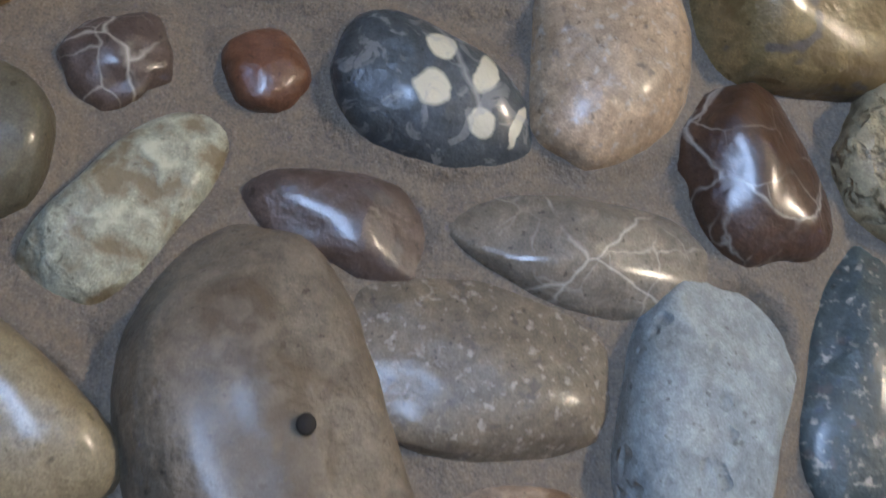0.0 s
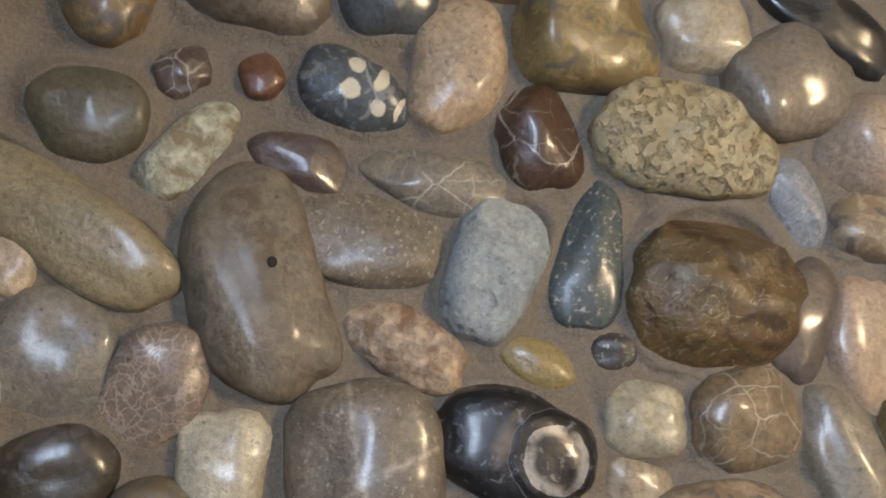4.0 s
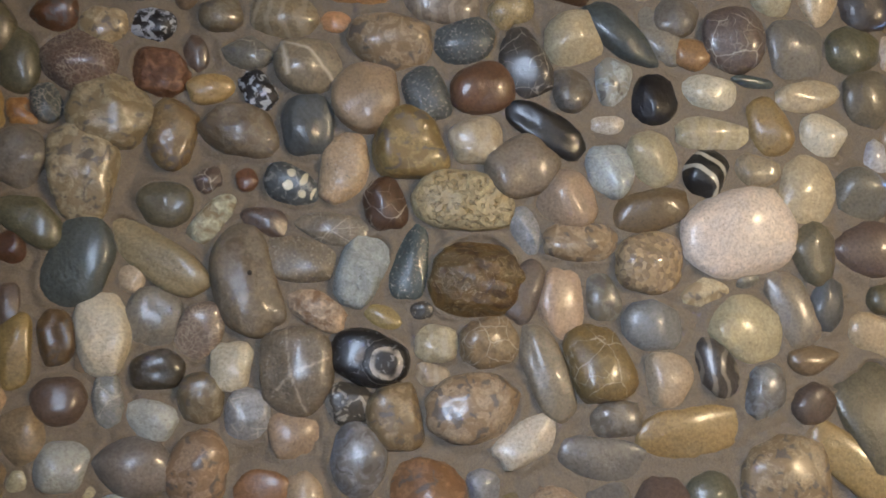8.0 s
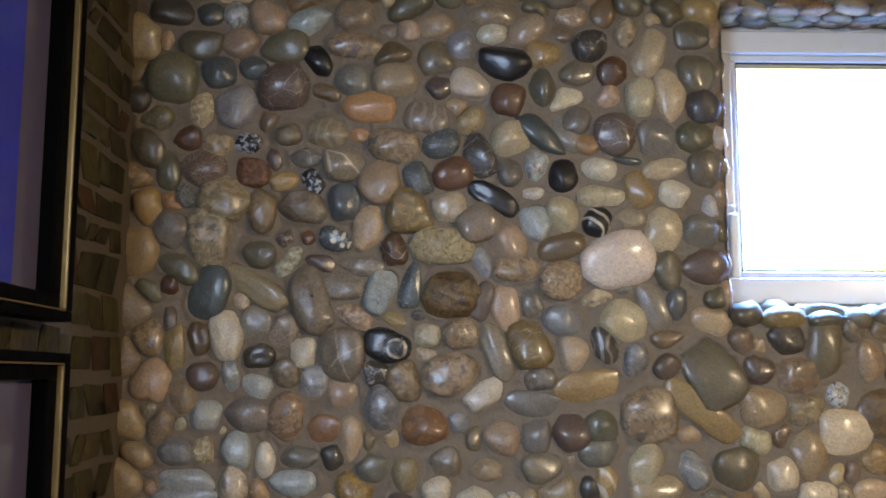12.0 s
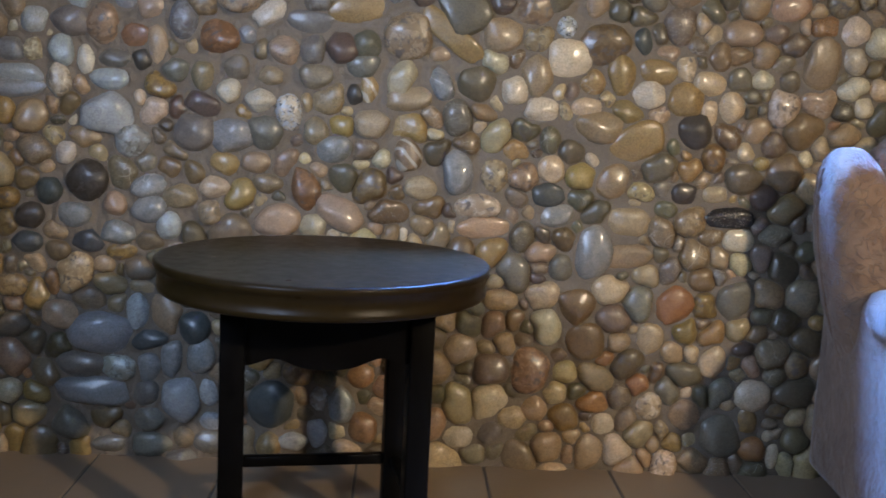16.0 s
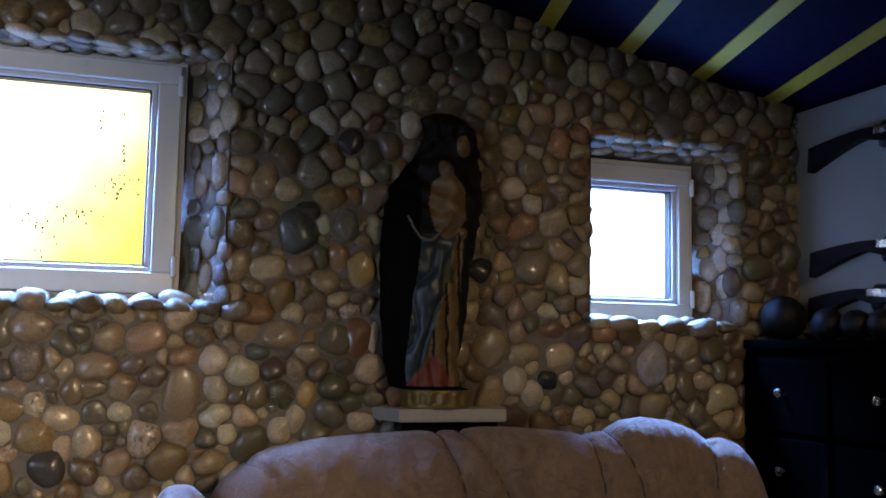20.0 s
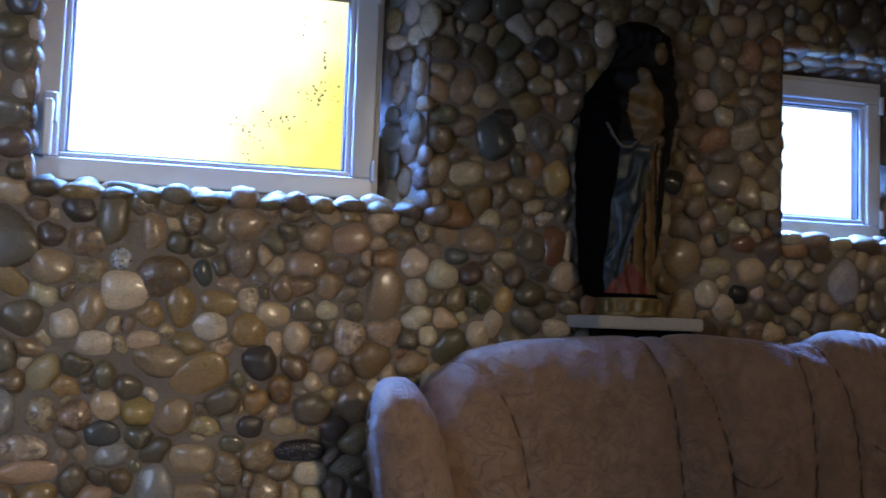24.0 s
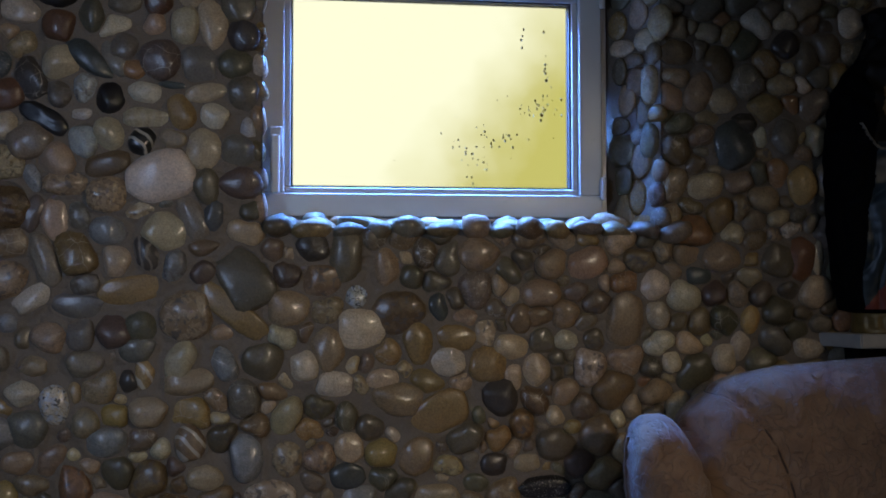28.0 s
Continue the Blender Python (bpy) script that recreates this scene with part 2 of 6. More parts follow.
    if kind == "blotched":
        c = k.mix(k.ramp(k.noise(85, 3, 0.8), (0.50, 0.0), (0.55, 0.9)), c, (0.42, 0.45, 0.50))
        c = k.mix(k.ramp(k.noise(120, 3, 0.8), (0.38, 0.9), (0.43, 0.0)), c, (0.02, 0.02, 0.024))
    if kind == "crossed":
        for a in ((-0.2, 1.0, 0.02, -0.05), (0.02, -0.05, 0.42, -1.0), (0.02, -0.05, 0.9, 0.3), (0.02, -0.05, -0.5, -0.55)):
            c = k.mix(k.math("MULTIPLY", k.vein(*a, 0.055), k.ramp(k.noise(150, 4), (0.40, 0.1), (0.55, 0.75))), c, (0.46, 0.39, 0.30))
        c = k.mix(k.ramp(k.noise(300, 3), (0.62, 0.0), (0.70, 0.5)), c, (0.42, 0.37, 0.30))
    if kind == "lined":
        for a in ((-0.95, 0.55, -0.2, 0.42), (-0.25, 0.45, 0.75, -0.5), (-0.9, 0.5, -0.55, -0.6)):
            c = k.mix(k.math("MULTIPLY", k.vein(*a, 0.09), 0.8), c, (0.60, 0.53, 0.42))
    if kind == "worn":
        c = k.mix(k.ramp(k.noise(33, 5, 0.6), (0.52, 0.0), (0.68, 0.7)), c, k.mix(1.0, base, (0.50, 0.40, 0.28), "MULTIPLY"))
        c = k.mix(k.ramp(k.noise(120, 6, 0.3), (0.52, 0.0), (0.70, 0.45)), c, k.mix(1.0, base, (1.5, 1.45, 1.4), "MULTIPLY"))
        c = k.mix(k.ramp(k.blob(0.02, -0.02, 0.55, 0.25), (0.2, 0.55), (1.1, 0.0)), c, k.mix(1.0, base, (0.55, 0.42, 0.26), "MULTIPLY"))
        k.bump(k.noise(150, 6, 0.2), 0.0012)
        rough = k.ramp(fine, (0.3, 0.42), (0.7, 0.68))
    if kind == "pitted":
        dents = k.noise(150, 5, 0.25)
        c = k.mix(k.ramp(dents, (0.31, 0.85), (0.38, 0.0)), c, (0.085, 0.06, 0.035))
        c = k.mix(k.ramp(k.noise(40, 3), (0.52, 0.0), (0.64, 0.5)), c, k.mix(1.0, base, (0.85, 0.68, 0.42), "MULTIPLY"))
        k.bump(k.ramp(dents, (0.34, 0.0), (0.50, 1.0)), 0.0028)
        rough = k.ramp(fine, (0.3, 0.5), (0.7, 0.8))
    if kind == "conglomerate":
        c = k.mix(0.75, c, k.mix(1.0, base, k.ramp(k.noise(24, 3, 0.8), (0.34, (0.55, 0.30, 0.20)), (0.44, (1.5, 1.1, 0.6)), (0.55, (1.1, 0.95, 0.7)), (0.64, (0.7, 0.42, 0.30))), "MULTIPLY"))
        c = k.mix(k.ramp(k.noise(60, 5, 1.5), (0.49, 0.0), (0.50, 0.6), (0.51, 0.0)), c, (0.5, 0.42, 0.28))
        c = k.mix(k.ramp(k.noise(52, 4, 0.5), (0.34, 0.8), (0.42, 0.0)), c, (0.045, 0.026, 0.016))
        k.bump(k.noise(90, 6), 0.003)
    if kind == "gravel":
        grit = k.node("ShaderNodeTexVoronoi", Vector=k.pos, Scale=170.0)
        c = k.mix(0.6, c, k.mix(1.0, base, k.ramp(grit.outputs["Color"], (0.2, (0.5, 0.45, 0.4)), (0.5, (1.0, 0.95, 0.85)), (0.8, (1.8, 1.7, 1.4))), "MULTIPLY"))
        k.bump(grit.outputs["Distance"], 0.0016)
    if kind == "striped":
        w = k.node("ShaderNodeTexWave", Vector=k.pos, Scale=17.0, Distortion=3.0, Detail=2.0)
        w.bands_direction = "DIAGONAL"
        c = k.mix(k.ramp(w.outputs["Fac"], (0.72, 0.0), (0.86, 0.8)), c, (0.52, 0.48, 0.40))
    if kind == "banded":
        w = k.node("ShaderNodeTexWave", Vector=k.pos, Scale=16.0, Distortion=9.0, Detail=3.0)
        c = k.mix(k.ramp(w.outputs["Fac"], (0.62, 0.0), (0.9, 0.35)), c, (0.45, 0.39, 0.30))
    if kind == "patched":
        c = k.mix(k.ramp(k.noise(48, 4, 1.2), (0.46, 0.0), (0.54, 0.85)), c, k.mix(1.0, base, (0.62, 0.54, 0.44), "MULTIPLY"))
        c = k.mix(k.ramp(k.noise(70, 2, 0.6), (0.36, 0.8), (0.42, 0.0)), c, (0.10, 0.085, 0.075))
    if kind == "porous":
        cells = k.node("ShaderNodeTexVoronoi", Vector=k.pos, Scale=125.0)
        pits = k.math("ADD", cells.outputs["Distance"], k.ramp(k.noise(60, 3), (0.42, 0.0), (0.58, 0.6)))
        c = k.mix(k.ramp(pits, (0.12, 0.45), (0.26, 0.0)), c, k.mix(1.0, base, (0.5, 0.45, 0.4), "MULTIPLY"))
        k.bump(k.ramp(pits, (0.10, 0.0), (0.42, 1.0)), 0.0013)
        rough = k.ramp(fine, (0.3, 0.55), (0.7, 0.8))
    if kind == "crusty":
        lumps = k.noise(110, 7, 0.25)
        c = k.mix(k.ramp(lumps, (0.36, 0.85), (0.5, 0.0)), c, k.mix(1.0, base, (0.5, 0.36, 0.24), "MULTIPLY"))
        c = k.mix(k.ramp(lumps, (0.54, 0.0), (0.66, 0.8)), c, k.mix(1.0, base, (1.6, 1.55, 1.45), "MULTIPLY"))
        k.bump(lumps, 0.0035)
        rough = k.ramp(fine, (0.3, 0.5), (0.7, 0.75))
    if kind == "swirled":
        lobe = k.blob(0.42, 0.04, 0.56, 0.80)
        inner = k.blob(0.44, 0.0, 0.40, 0.58)
        c = k.mix(k.math("MULTIPLY", k.ramp(inner, (0.62, 0.0), (0.8, 0.7), (1.0, 0.8), (1.22, 0.0)), k.ramp(k.noise(70, 4), (0.36, 0.1), (0.52, 1.0))), c, (0.46, 0.41, 0.35))
        c = k.mix(k.ramp(lobe, (0.97, 0.0), (1.01, 0.55), (1.06, 0.0)), c, (0.40, 0.37, 0.33))
        c = k.mix(k.ramp(k.blob(-0.2, -0.05, 0.14, 0.42), (0.4, 0.35), (1.1, 0.0)), c, (0.36, 0.28, 0.22))
        c = k.mix(k.ramp(k.noise(170, 4, 0.6), (0.60, 0.0), (0.70, 0.5)), c, (0.28, 0.28, 0.30))
        k.bump(k.ramp(lobe, (0.86, 1.0), (1.0, 0.0), (1.14, 1.0)), 0.0014)
    k.bump(wide, 0.0025, 0.8)
    k.bump(k.noise(95, 5), 0.0012, 0.9)
    k.bump(fine, 0.0008, 0.9)
    k.b.inputs["Coat Weight"].default_value = {"porous": 0.0, "crusty": 0.1, "smooth": 0.42, "conglomerate": 0.06, "speckled": 0.25, "pitted": 0.05, "worn": 0.22}.get(kind, 0.46)
    k.b.inputs["Coat Roughness"].default_value = 0.19
    return k.done(c, rough)


KINDS = ("plain", "veined", "speckled", "spotted", "spotty", "banded", "patched", "porous", "netted", "worn", "crusty", "swirled", "smooth", "crossed", "lined", "pitted", "conglomerate", "gravel", "striped", "blotched")
STONE = {k: stone_material(k) for k in KINDS}
FAR_KINDS = ("plain", "veined", "speckled", "patched", "smooth", "banded", "crusty", "blotched", "striped")
FAR_STONES = [stone_material(k, True) for k in FAR_KINDS]


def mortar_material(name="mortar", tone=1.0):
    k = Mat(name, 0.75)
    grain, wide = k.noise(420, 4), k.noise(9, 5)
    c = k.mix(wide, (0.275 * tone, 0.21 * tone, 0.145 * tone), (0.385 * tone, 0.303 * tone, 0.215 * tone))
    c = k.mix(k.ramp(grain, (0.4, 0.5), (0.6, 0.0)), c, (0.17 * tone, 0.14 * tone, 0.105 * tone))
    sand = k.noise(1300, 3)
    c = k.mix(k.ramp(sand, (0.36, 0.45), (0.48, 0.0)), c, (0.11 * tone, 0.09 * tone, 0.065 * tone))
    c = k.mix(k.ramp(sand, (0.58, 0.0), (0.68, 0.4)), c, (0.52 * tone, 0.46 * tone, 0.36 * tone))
    k.bump(k.noise(35, 4), 0.004)
    k.bump(k.noise(120, 5), 0.0016)
    k.bump(grain, 0.0008)
    k.bump(sand, 0.0004)
    return k.done(c, k.ramp(grain, (0.3, 0.5), (0.7, 0.8)))


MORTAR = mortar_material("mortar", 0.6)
# west wall mortar set darker to put that wall's shade into its colour
SHADED_MORTAR = mortar_material("shaded_mortar", 0.4)
PVC = simple("white_pvc", (0.74, 0.74, 0.73), 0.32, 0, 30, 0.06, 0.0002)
SEAL = simple("rubber_seal", (0.03, 0.03, 0.03), 0.6, 0, 60, 0.2)
BLACKWOOD = simple("black_stained_wood", (0.0025, 0.002, 0.0016), 0.4, 0, 50, 0.4, 0.0003)
BLACKWOOD.node_tree.nodes["Principled BSDF"].inputs["Specular IOR Level"].default_value = 0.08
TOPWOOD = simple("dark_table_top", (0.022, 0.0135, 0.0042), 0.33, 0, 45, 0.4, 0.0003)
TOPWOOD.node_tree.nodes["Principled BSDF"].inputs["Specular IOR Level"].default_value = 0.10
PLASTER = simple("dim_plaster", (0.30, 0.25, 0.20), 0.85, 0, 20, 0.15, 0.002)
WHITEBOARD = simple("white_display_board", (0.27, 0.25, 0.21), 0.55, 0, 25, 0.06)
BLACKCAB = simple("black_lacquer", (0.0015, 0.0015, 0.0018), 0.6, 0, 40, 0.3)
BLACKCAB.node_tree.nodes["Principled BSDF"].inputs["Specular IOR Level"].default_value = 0.0
IRON = simple("cast_iron", (0.006, 0.0055, 0.0055), 0.5, 0.0, 120, 0.4, 0.0015)
IRON.node_tree.nodes["Principled BSDF"].inputs["Specular IOR Level"].default_value = 0.25
STEEL = simple("bright_steel", (0.6, 0.6, 0.6), 0.25, 1.0, 80, 0.1)
GUNWOOD = simple("gun_stock_wood", (0.008, 0.005, 0.003), 0.6, 0, 60, 0.4)
GUNWOOD.node_tree.nodes["Principled BSDF"].inputs["Specular IOR Level"].default_value = 0.1
GUNMETAL = simple("blued_gun_metal", (0.006, 0.006, 0.006), 0.6, 0.0, 100, 0.3)
MARBLE = simple("grey_stone_slab", (0.46, 0.43, 0.38), 0.4, 0, 60, 0.25)
TILE = simple("terracotta_floor_tile", (0.26, 0.19, 0.13), 0.4, 0, 25, 0.3)
GROUT = simple("floor_grout", (0.13, 0.12, 0.11), 0.8, 0, 80, 0.2)
BLUE = simple("dark_blue_board", (0.0018, 0.0016, 0.017), 0.7, 0, 30, 0.3)
BLUE.node_tree.nodes["Principled BSDF"].inputs["Specular IOR Level"].default_value = 0.05
YELLOW = simple("yellow_board", (0.42, 0.27, 0.008), 0.7, 0, 30, 0.25)


def sofa_material():
    k = Mat("rose_brown_velour", 0.85)
    patch, fine, crease = k.noise(14, 5, 1.2), k.noise(300, 4), k.noise(22, 4, 0.9)
    c = k.ramp(patch, (0.25, (0.165, 0.096, 0.054)), (0.5, (0.228, 0.138, 0.080)), (0.75, (0.28, 0.175, 0.105)))
    c = k.mix(k.ramp(k.noise(38, 5, 0.6), (0.54, 0.0), (0.72, 0.3)), c, (0.11, 0.058, 0.034))
    line = k.ramp(k.noise(24, 6, 1.6), (0.465, 0.0), (0.5, 1.0), (0.535, 0.0))
    c = k.mix(k.math("MULTIPLY", line, 0.2), c, (0.10, 0.052, 0.028))
    k.bump(crease, 0.007)
    k.bump(line, -0.0016)
    k.bump(fine, 0.0006)
    k.b.inputs["Sheen Weight"].default_value = 0.3
    k.b.inputs["Sheen Roughness"].default_value = 0.45
    return k.done(c)


SOFA = sofa_material()

# ---- large structure ----
X0, X1 = -0.35, 3.30          # left and right walls
OPENINGS = ((0.785, 1.655, 1.145, 1.75), (2.61, 3.08, 1.135, 1.64))
FRAMES = ((0.765, 1.56, 1.16, 1.745), (2.545, 2.985, 1.13, 1.597))


def ceiling_z(x):
    return 1.957 - 0.189 * (x - 2.296)


def hollow(x, z):
    """How far the wall is bent back, fitted to keep near pebbles aligned in view."""
    return (0.028 - 0.06 * min(0.15, max(-0.15, x - 0.03))) * math.exp(-((x - 0.03) / 0.4) ** 2 - ((z - 1.2) / 0.4) ** 2)


WALL = new("wall_north", bpy.data.meshes.new("wall_north"))
tagged(WALL, "grey-brown mortar wall set with rounded river pebbles", "wall", kind="structure")


def spread(lo, hi, steps):
    """Places from lo to hi, set as closely as the (from, to, step) stretches ask."""
    out, p = [lo], lo
    while p < hi:
        p += min(st for a, b, st in steps if a <= p < b)
        out.append(round(min(p, hi), 5))
    return out


def wall_north(pebbles):
    """The mortar face, drawn up round the pebbles, with its two splayed window openings."""
    xs = np.array(sorted(set(spread(X0, X1, ((-9, 9, 0.006), (X0, 0.8, 0.004), (-0.16, 0.36, 0.0022)))) | {o[k] for o in OPENINGS for k in (0, 1)}))
    zs = np.array(sorted(set(spread(FLOOR - 0.004, 2.61, ((-9, 9, 0.006), (0.86, 1.56, 0.004), (1.03, 1.37, 0.0022)))) | {o[k] for o in OPENINGS for k in (2, 3)}))
    gx, gz = np.meshgrid(xs, zs, indexing="ij")
    gap = np.full(gx.shape, 0.03)
    rise = np.zeros(gx.shape)
    for x, z, a, b, ang, reach, depth in pebbles:
        r = reach.max() + 0.04
        i0, i1, j0, j1 = *np.searchsorted(xs, (x - r, x + r)), *np.searchsorted(zs, (z - r, z + r))
        dx, dz = gx[i0:i1, j0:j1] - x, gz[i0:i1, j0:j1] - z
        u, v = dx * math.cos(ang) - dz * math.sin(ang), dx * math.sin(ang) + dz * math.cos(ang)
        th = (np.arctan2(v, u) / (2 * math.pi) + 1) * BINS - 0.5
        k = np.floor(th).astype(int)
        edge = reach[k % BINS] * (1 - th + k) + reach[(k + 1) % BINS] * (th - k)
        d = (np.hypot(u, v) - edge) * (0.6 + 0.4 * min(a, b) / max(a, b))
        gap[i0:i1, j0:j1] = np.minimum(gap[i0:i1, j0:j1], d)
        lift = min(0.0105, 0.0025 + 0.36 * depth)
        rise[i0:i1, j0:j1] = np.maximum(rise[i0:i1, j0:j1], np.where(d > -0.006, lift * np.exp(-np.maximum(d, 0) / 0.010), 0))
    lie = (0.028 - 0.06 * np.clip(gx - 0.03, -0.15, 0.15)) * np.exp(-((gx - 0.03) / 0.4) ** 2 - ((gz - 1.2) / 0.4) ** 2)
    wave = np.array([noise.noise(Vector((x * 9, 0, z * 9))) for x in xs[::4] for z in zs[::4]]).reshape(len(xs[::4]), -1)
    wave = wave.repeat(4, 0).repeat(4, 1)[: len(xs), : len(zs)]
    for _ in range(3):
        wave = (wave + np.roll(wave, 1, 0) + np.roll(wave, -1, 0) + np.roll(wave, 1, 1) + np.roll(wave, -1, 1)) / 5
    for _ in range(2):
        rise = (2 * rise + np.roll(rise, 1, 0) + np.roll(rise, -1, 0) + np.roll(rise, 1, 1) + np.roll(rise, -1, 1)) / 6
    gy = lie + 0.003 * wave - 0.002 - rise
    n = len(zs)
    co = np.stack([gx, gy, gz], -1).reshape(-1, 3)
    ix, iz = np.meshgrid(np.arange(len(xs) - 1), np.arange(n - 1), indexing="ij")
    cx, cz = (xs[ix] + xs[ix + 1]) / 2, (zs[iz] + zs[iz + 1]) / 2
    solid = np.ones(cx.shape, bool)
    for o in OPENINGS:
        solid &= ~((cx > o[0]) & (cx < o[1]) & (cz > o[2]) & (cz < o[3]))
    k = (ix * n + iz)[solid]
    quads = np.stack([k, k + n, k + n + 1, k + 1], 1)
    verts, faces = [co], quads.tolist()
    base = len(co)
    for o, f in zip(OPENINGS, FRAMES):
        front = [(o[0], -0.012, o[2]), (o[1], -0.012, o[2]), (o[1], -0.012, o[3]), (o[0], -0.012, o[3])]
        mid = [(f[0], 0.10, f[2]), (f[1], 0.10, f[2]), (f[1], 0.10, f[3]), (f[0], 0.10, f[3])]
        far = [(x, 0.165, z) for x, _, z in mid]
        verts.append(np.array(front + mid + far))
        for p, q in ((0, 4), (4, 8)):
            for m in range(4):
                w = (m + 1) % 4
                faces.append([base + p + m, base + q + m, base + q + w, base + p + w])
        base += 12
    me = WALL.data
    me.from_pydata(np.concatenate(verts), [], faces)
    me.polygons.foreach_set("use_smooth", np.ones(len(me.polygons), bool))
    me.materials.append(MORTAR)


def structure(name, bm, material, label, category, smooth=False):
    return tagged(part(name, bm, material, smooth=smooth), label, category, kind="structure")


# the gap from y -2.2 to -1.5 is made up for the west lamp
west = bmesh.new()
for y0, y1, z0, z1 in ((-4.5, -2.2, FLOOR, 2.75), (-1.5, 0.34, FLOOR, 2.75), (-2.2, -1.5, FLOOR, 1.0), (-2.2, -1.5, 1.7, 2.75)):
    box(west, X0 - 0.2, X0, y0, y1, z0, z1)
structure("wall_west", west, SHADED_MORTAR, "mortar side wall darkened for shade, set with flat stones", "wall")
structure("wall_east", boxed(X1, X1 + 0.2, -4.5, 0.34, FLOOR, 2.0, 0), PLASTER, "plain dim plastered side wall", "wall")
structure("wall_south", boxed(X0 - 0.2, X1 + 0.2, -4.7, -4.5, FLOOR, 2.75, 0), PLASTER, "plain dim plastered wall", "wall")
structure("floor", boxed(X0 - 0.2, X1 + 0.2, -4.7, 0.34, FLOOR - 0.15, FLOOR - 0.004, 0), GROUT, "floor with square brown tiles and grey grout", "floor")


def ceiling():
    bm = bmesh.new()
    edges = [X0 - 0.2]
    x = 2.69 - 13 * 0.2365
    while x < X1 + 1.2:
        edges += [x, x + 0.046]
        x += 0.2365
    edges.append(X1 + 1.4)
    for n, (a, b) in enumerate(zip(edges, edges[1:])):
        drop = 0.004 if n % 2 else 0.0
        before = len(bm.faces)
        vs = [bm.verts.new((p + 0.22 * y, y, ceiling_z(p + 0.22 * y) + h - (drop if h == 0 else 0))) for p in (a, b) for y in (-4.7, 0.14) for h in (0.0, 0.08)]
        for q in ((0, 2, 6, 4), (1, 5, 7, 3), (0, 4, 5, 1), (2, 3, 7, 6), (0, 1, 3, 2), (4, 6, 7, 5)):
            bm.faces.new([vs[k] for k in q])
        bm.faces.ensure_lookup_table()
        for f in bm.faces[before:]:
            f.material_index = n % 2
    ob = part("ceiling", bm, BLUE, smooth=False)
    ob.data.materials.append(YELLOW)
    return tagged(ob, "sloping ceiling of dark blue boards with yellow stripes", "ceiling", kind="structure")


ceiling()

def placed(bm, at, turn=(0, 0, 0)):
    bmesh.ops.transform(bm, matrix=pose(*at, *turn), verts=bm.verts)
    return bm


# ---- windows ----


def outside_material(name, yellow):
    k = Mat(name)
    out = k.t.nodes["Material Output"]
    em = k.node("ShaderNodeEmission")
    if yellow:
        sep = k.node("ShaderNodeSeparateXYZ", Vector=k.pos)
        d = k.math("SUBTRACT", k.math("SUBTRACT", sep.outputs["X"], 1.28), k.math("MULTIPLY", k.math("SUBTRACT", sep.outputs["Z"], 1.29), 0.7))
        d = k.math("ADD", d, k.math("MULTIPLY", k.math("SUBTRACT", k.noise(7, 3), 0.5), 0.25))
        fac = k.ramp(k.math("ADD", d, 0.5), (0.28, 0.0), (0.45, 0.5), (0.54, 0.85), (0.61, 1.0))
        c = k.mix(fac, (9.6, 9.0, 5.5), (5.4, 4.8, 1.1))
    else:
        c = k.mix(k.noise(3, 2), (11.0, 14.0, 17.0), (13.0, 15.0, 17.0))
    em.inputs["Strength"].default_value = 1.0
    k.put(em.inputs["Color"], c)
    k.t.links.new(em.outputs[0], out.inputs["Surface"])
    return k.m


def glass_material():
    k = Mat("window_glass", 0.02)
    k.b.inputs["Transmission Weight"].default_value = 1.0
    k.b.inputs["IOR"].default_value = 1.05
    return k.done((0.97, 0.98, 0.98))


GLASS = glass_material()


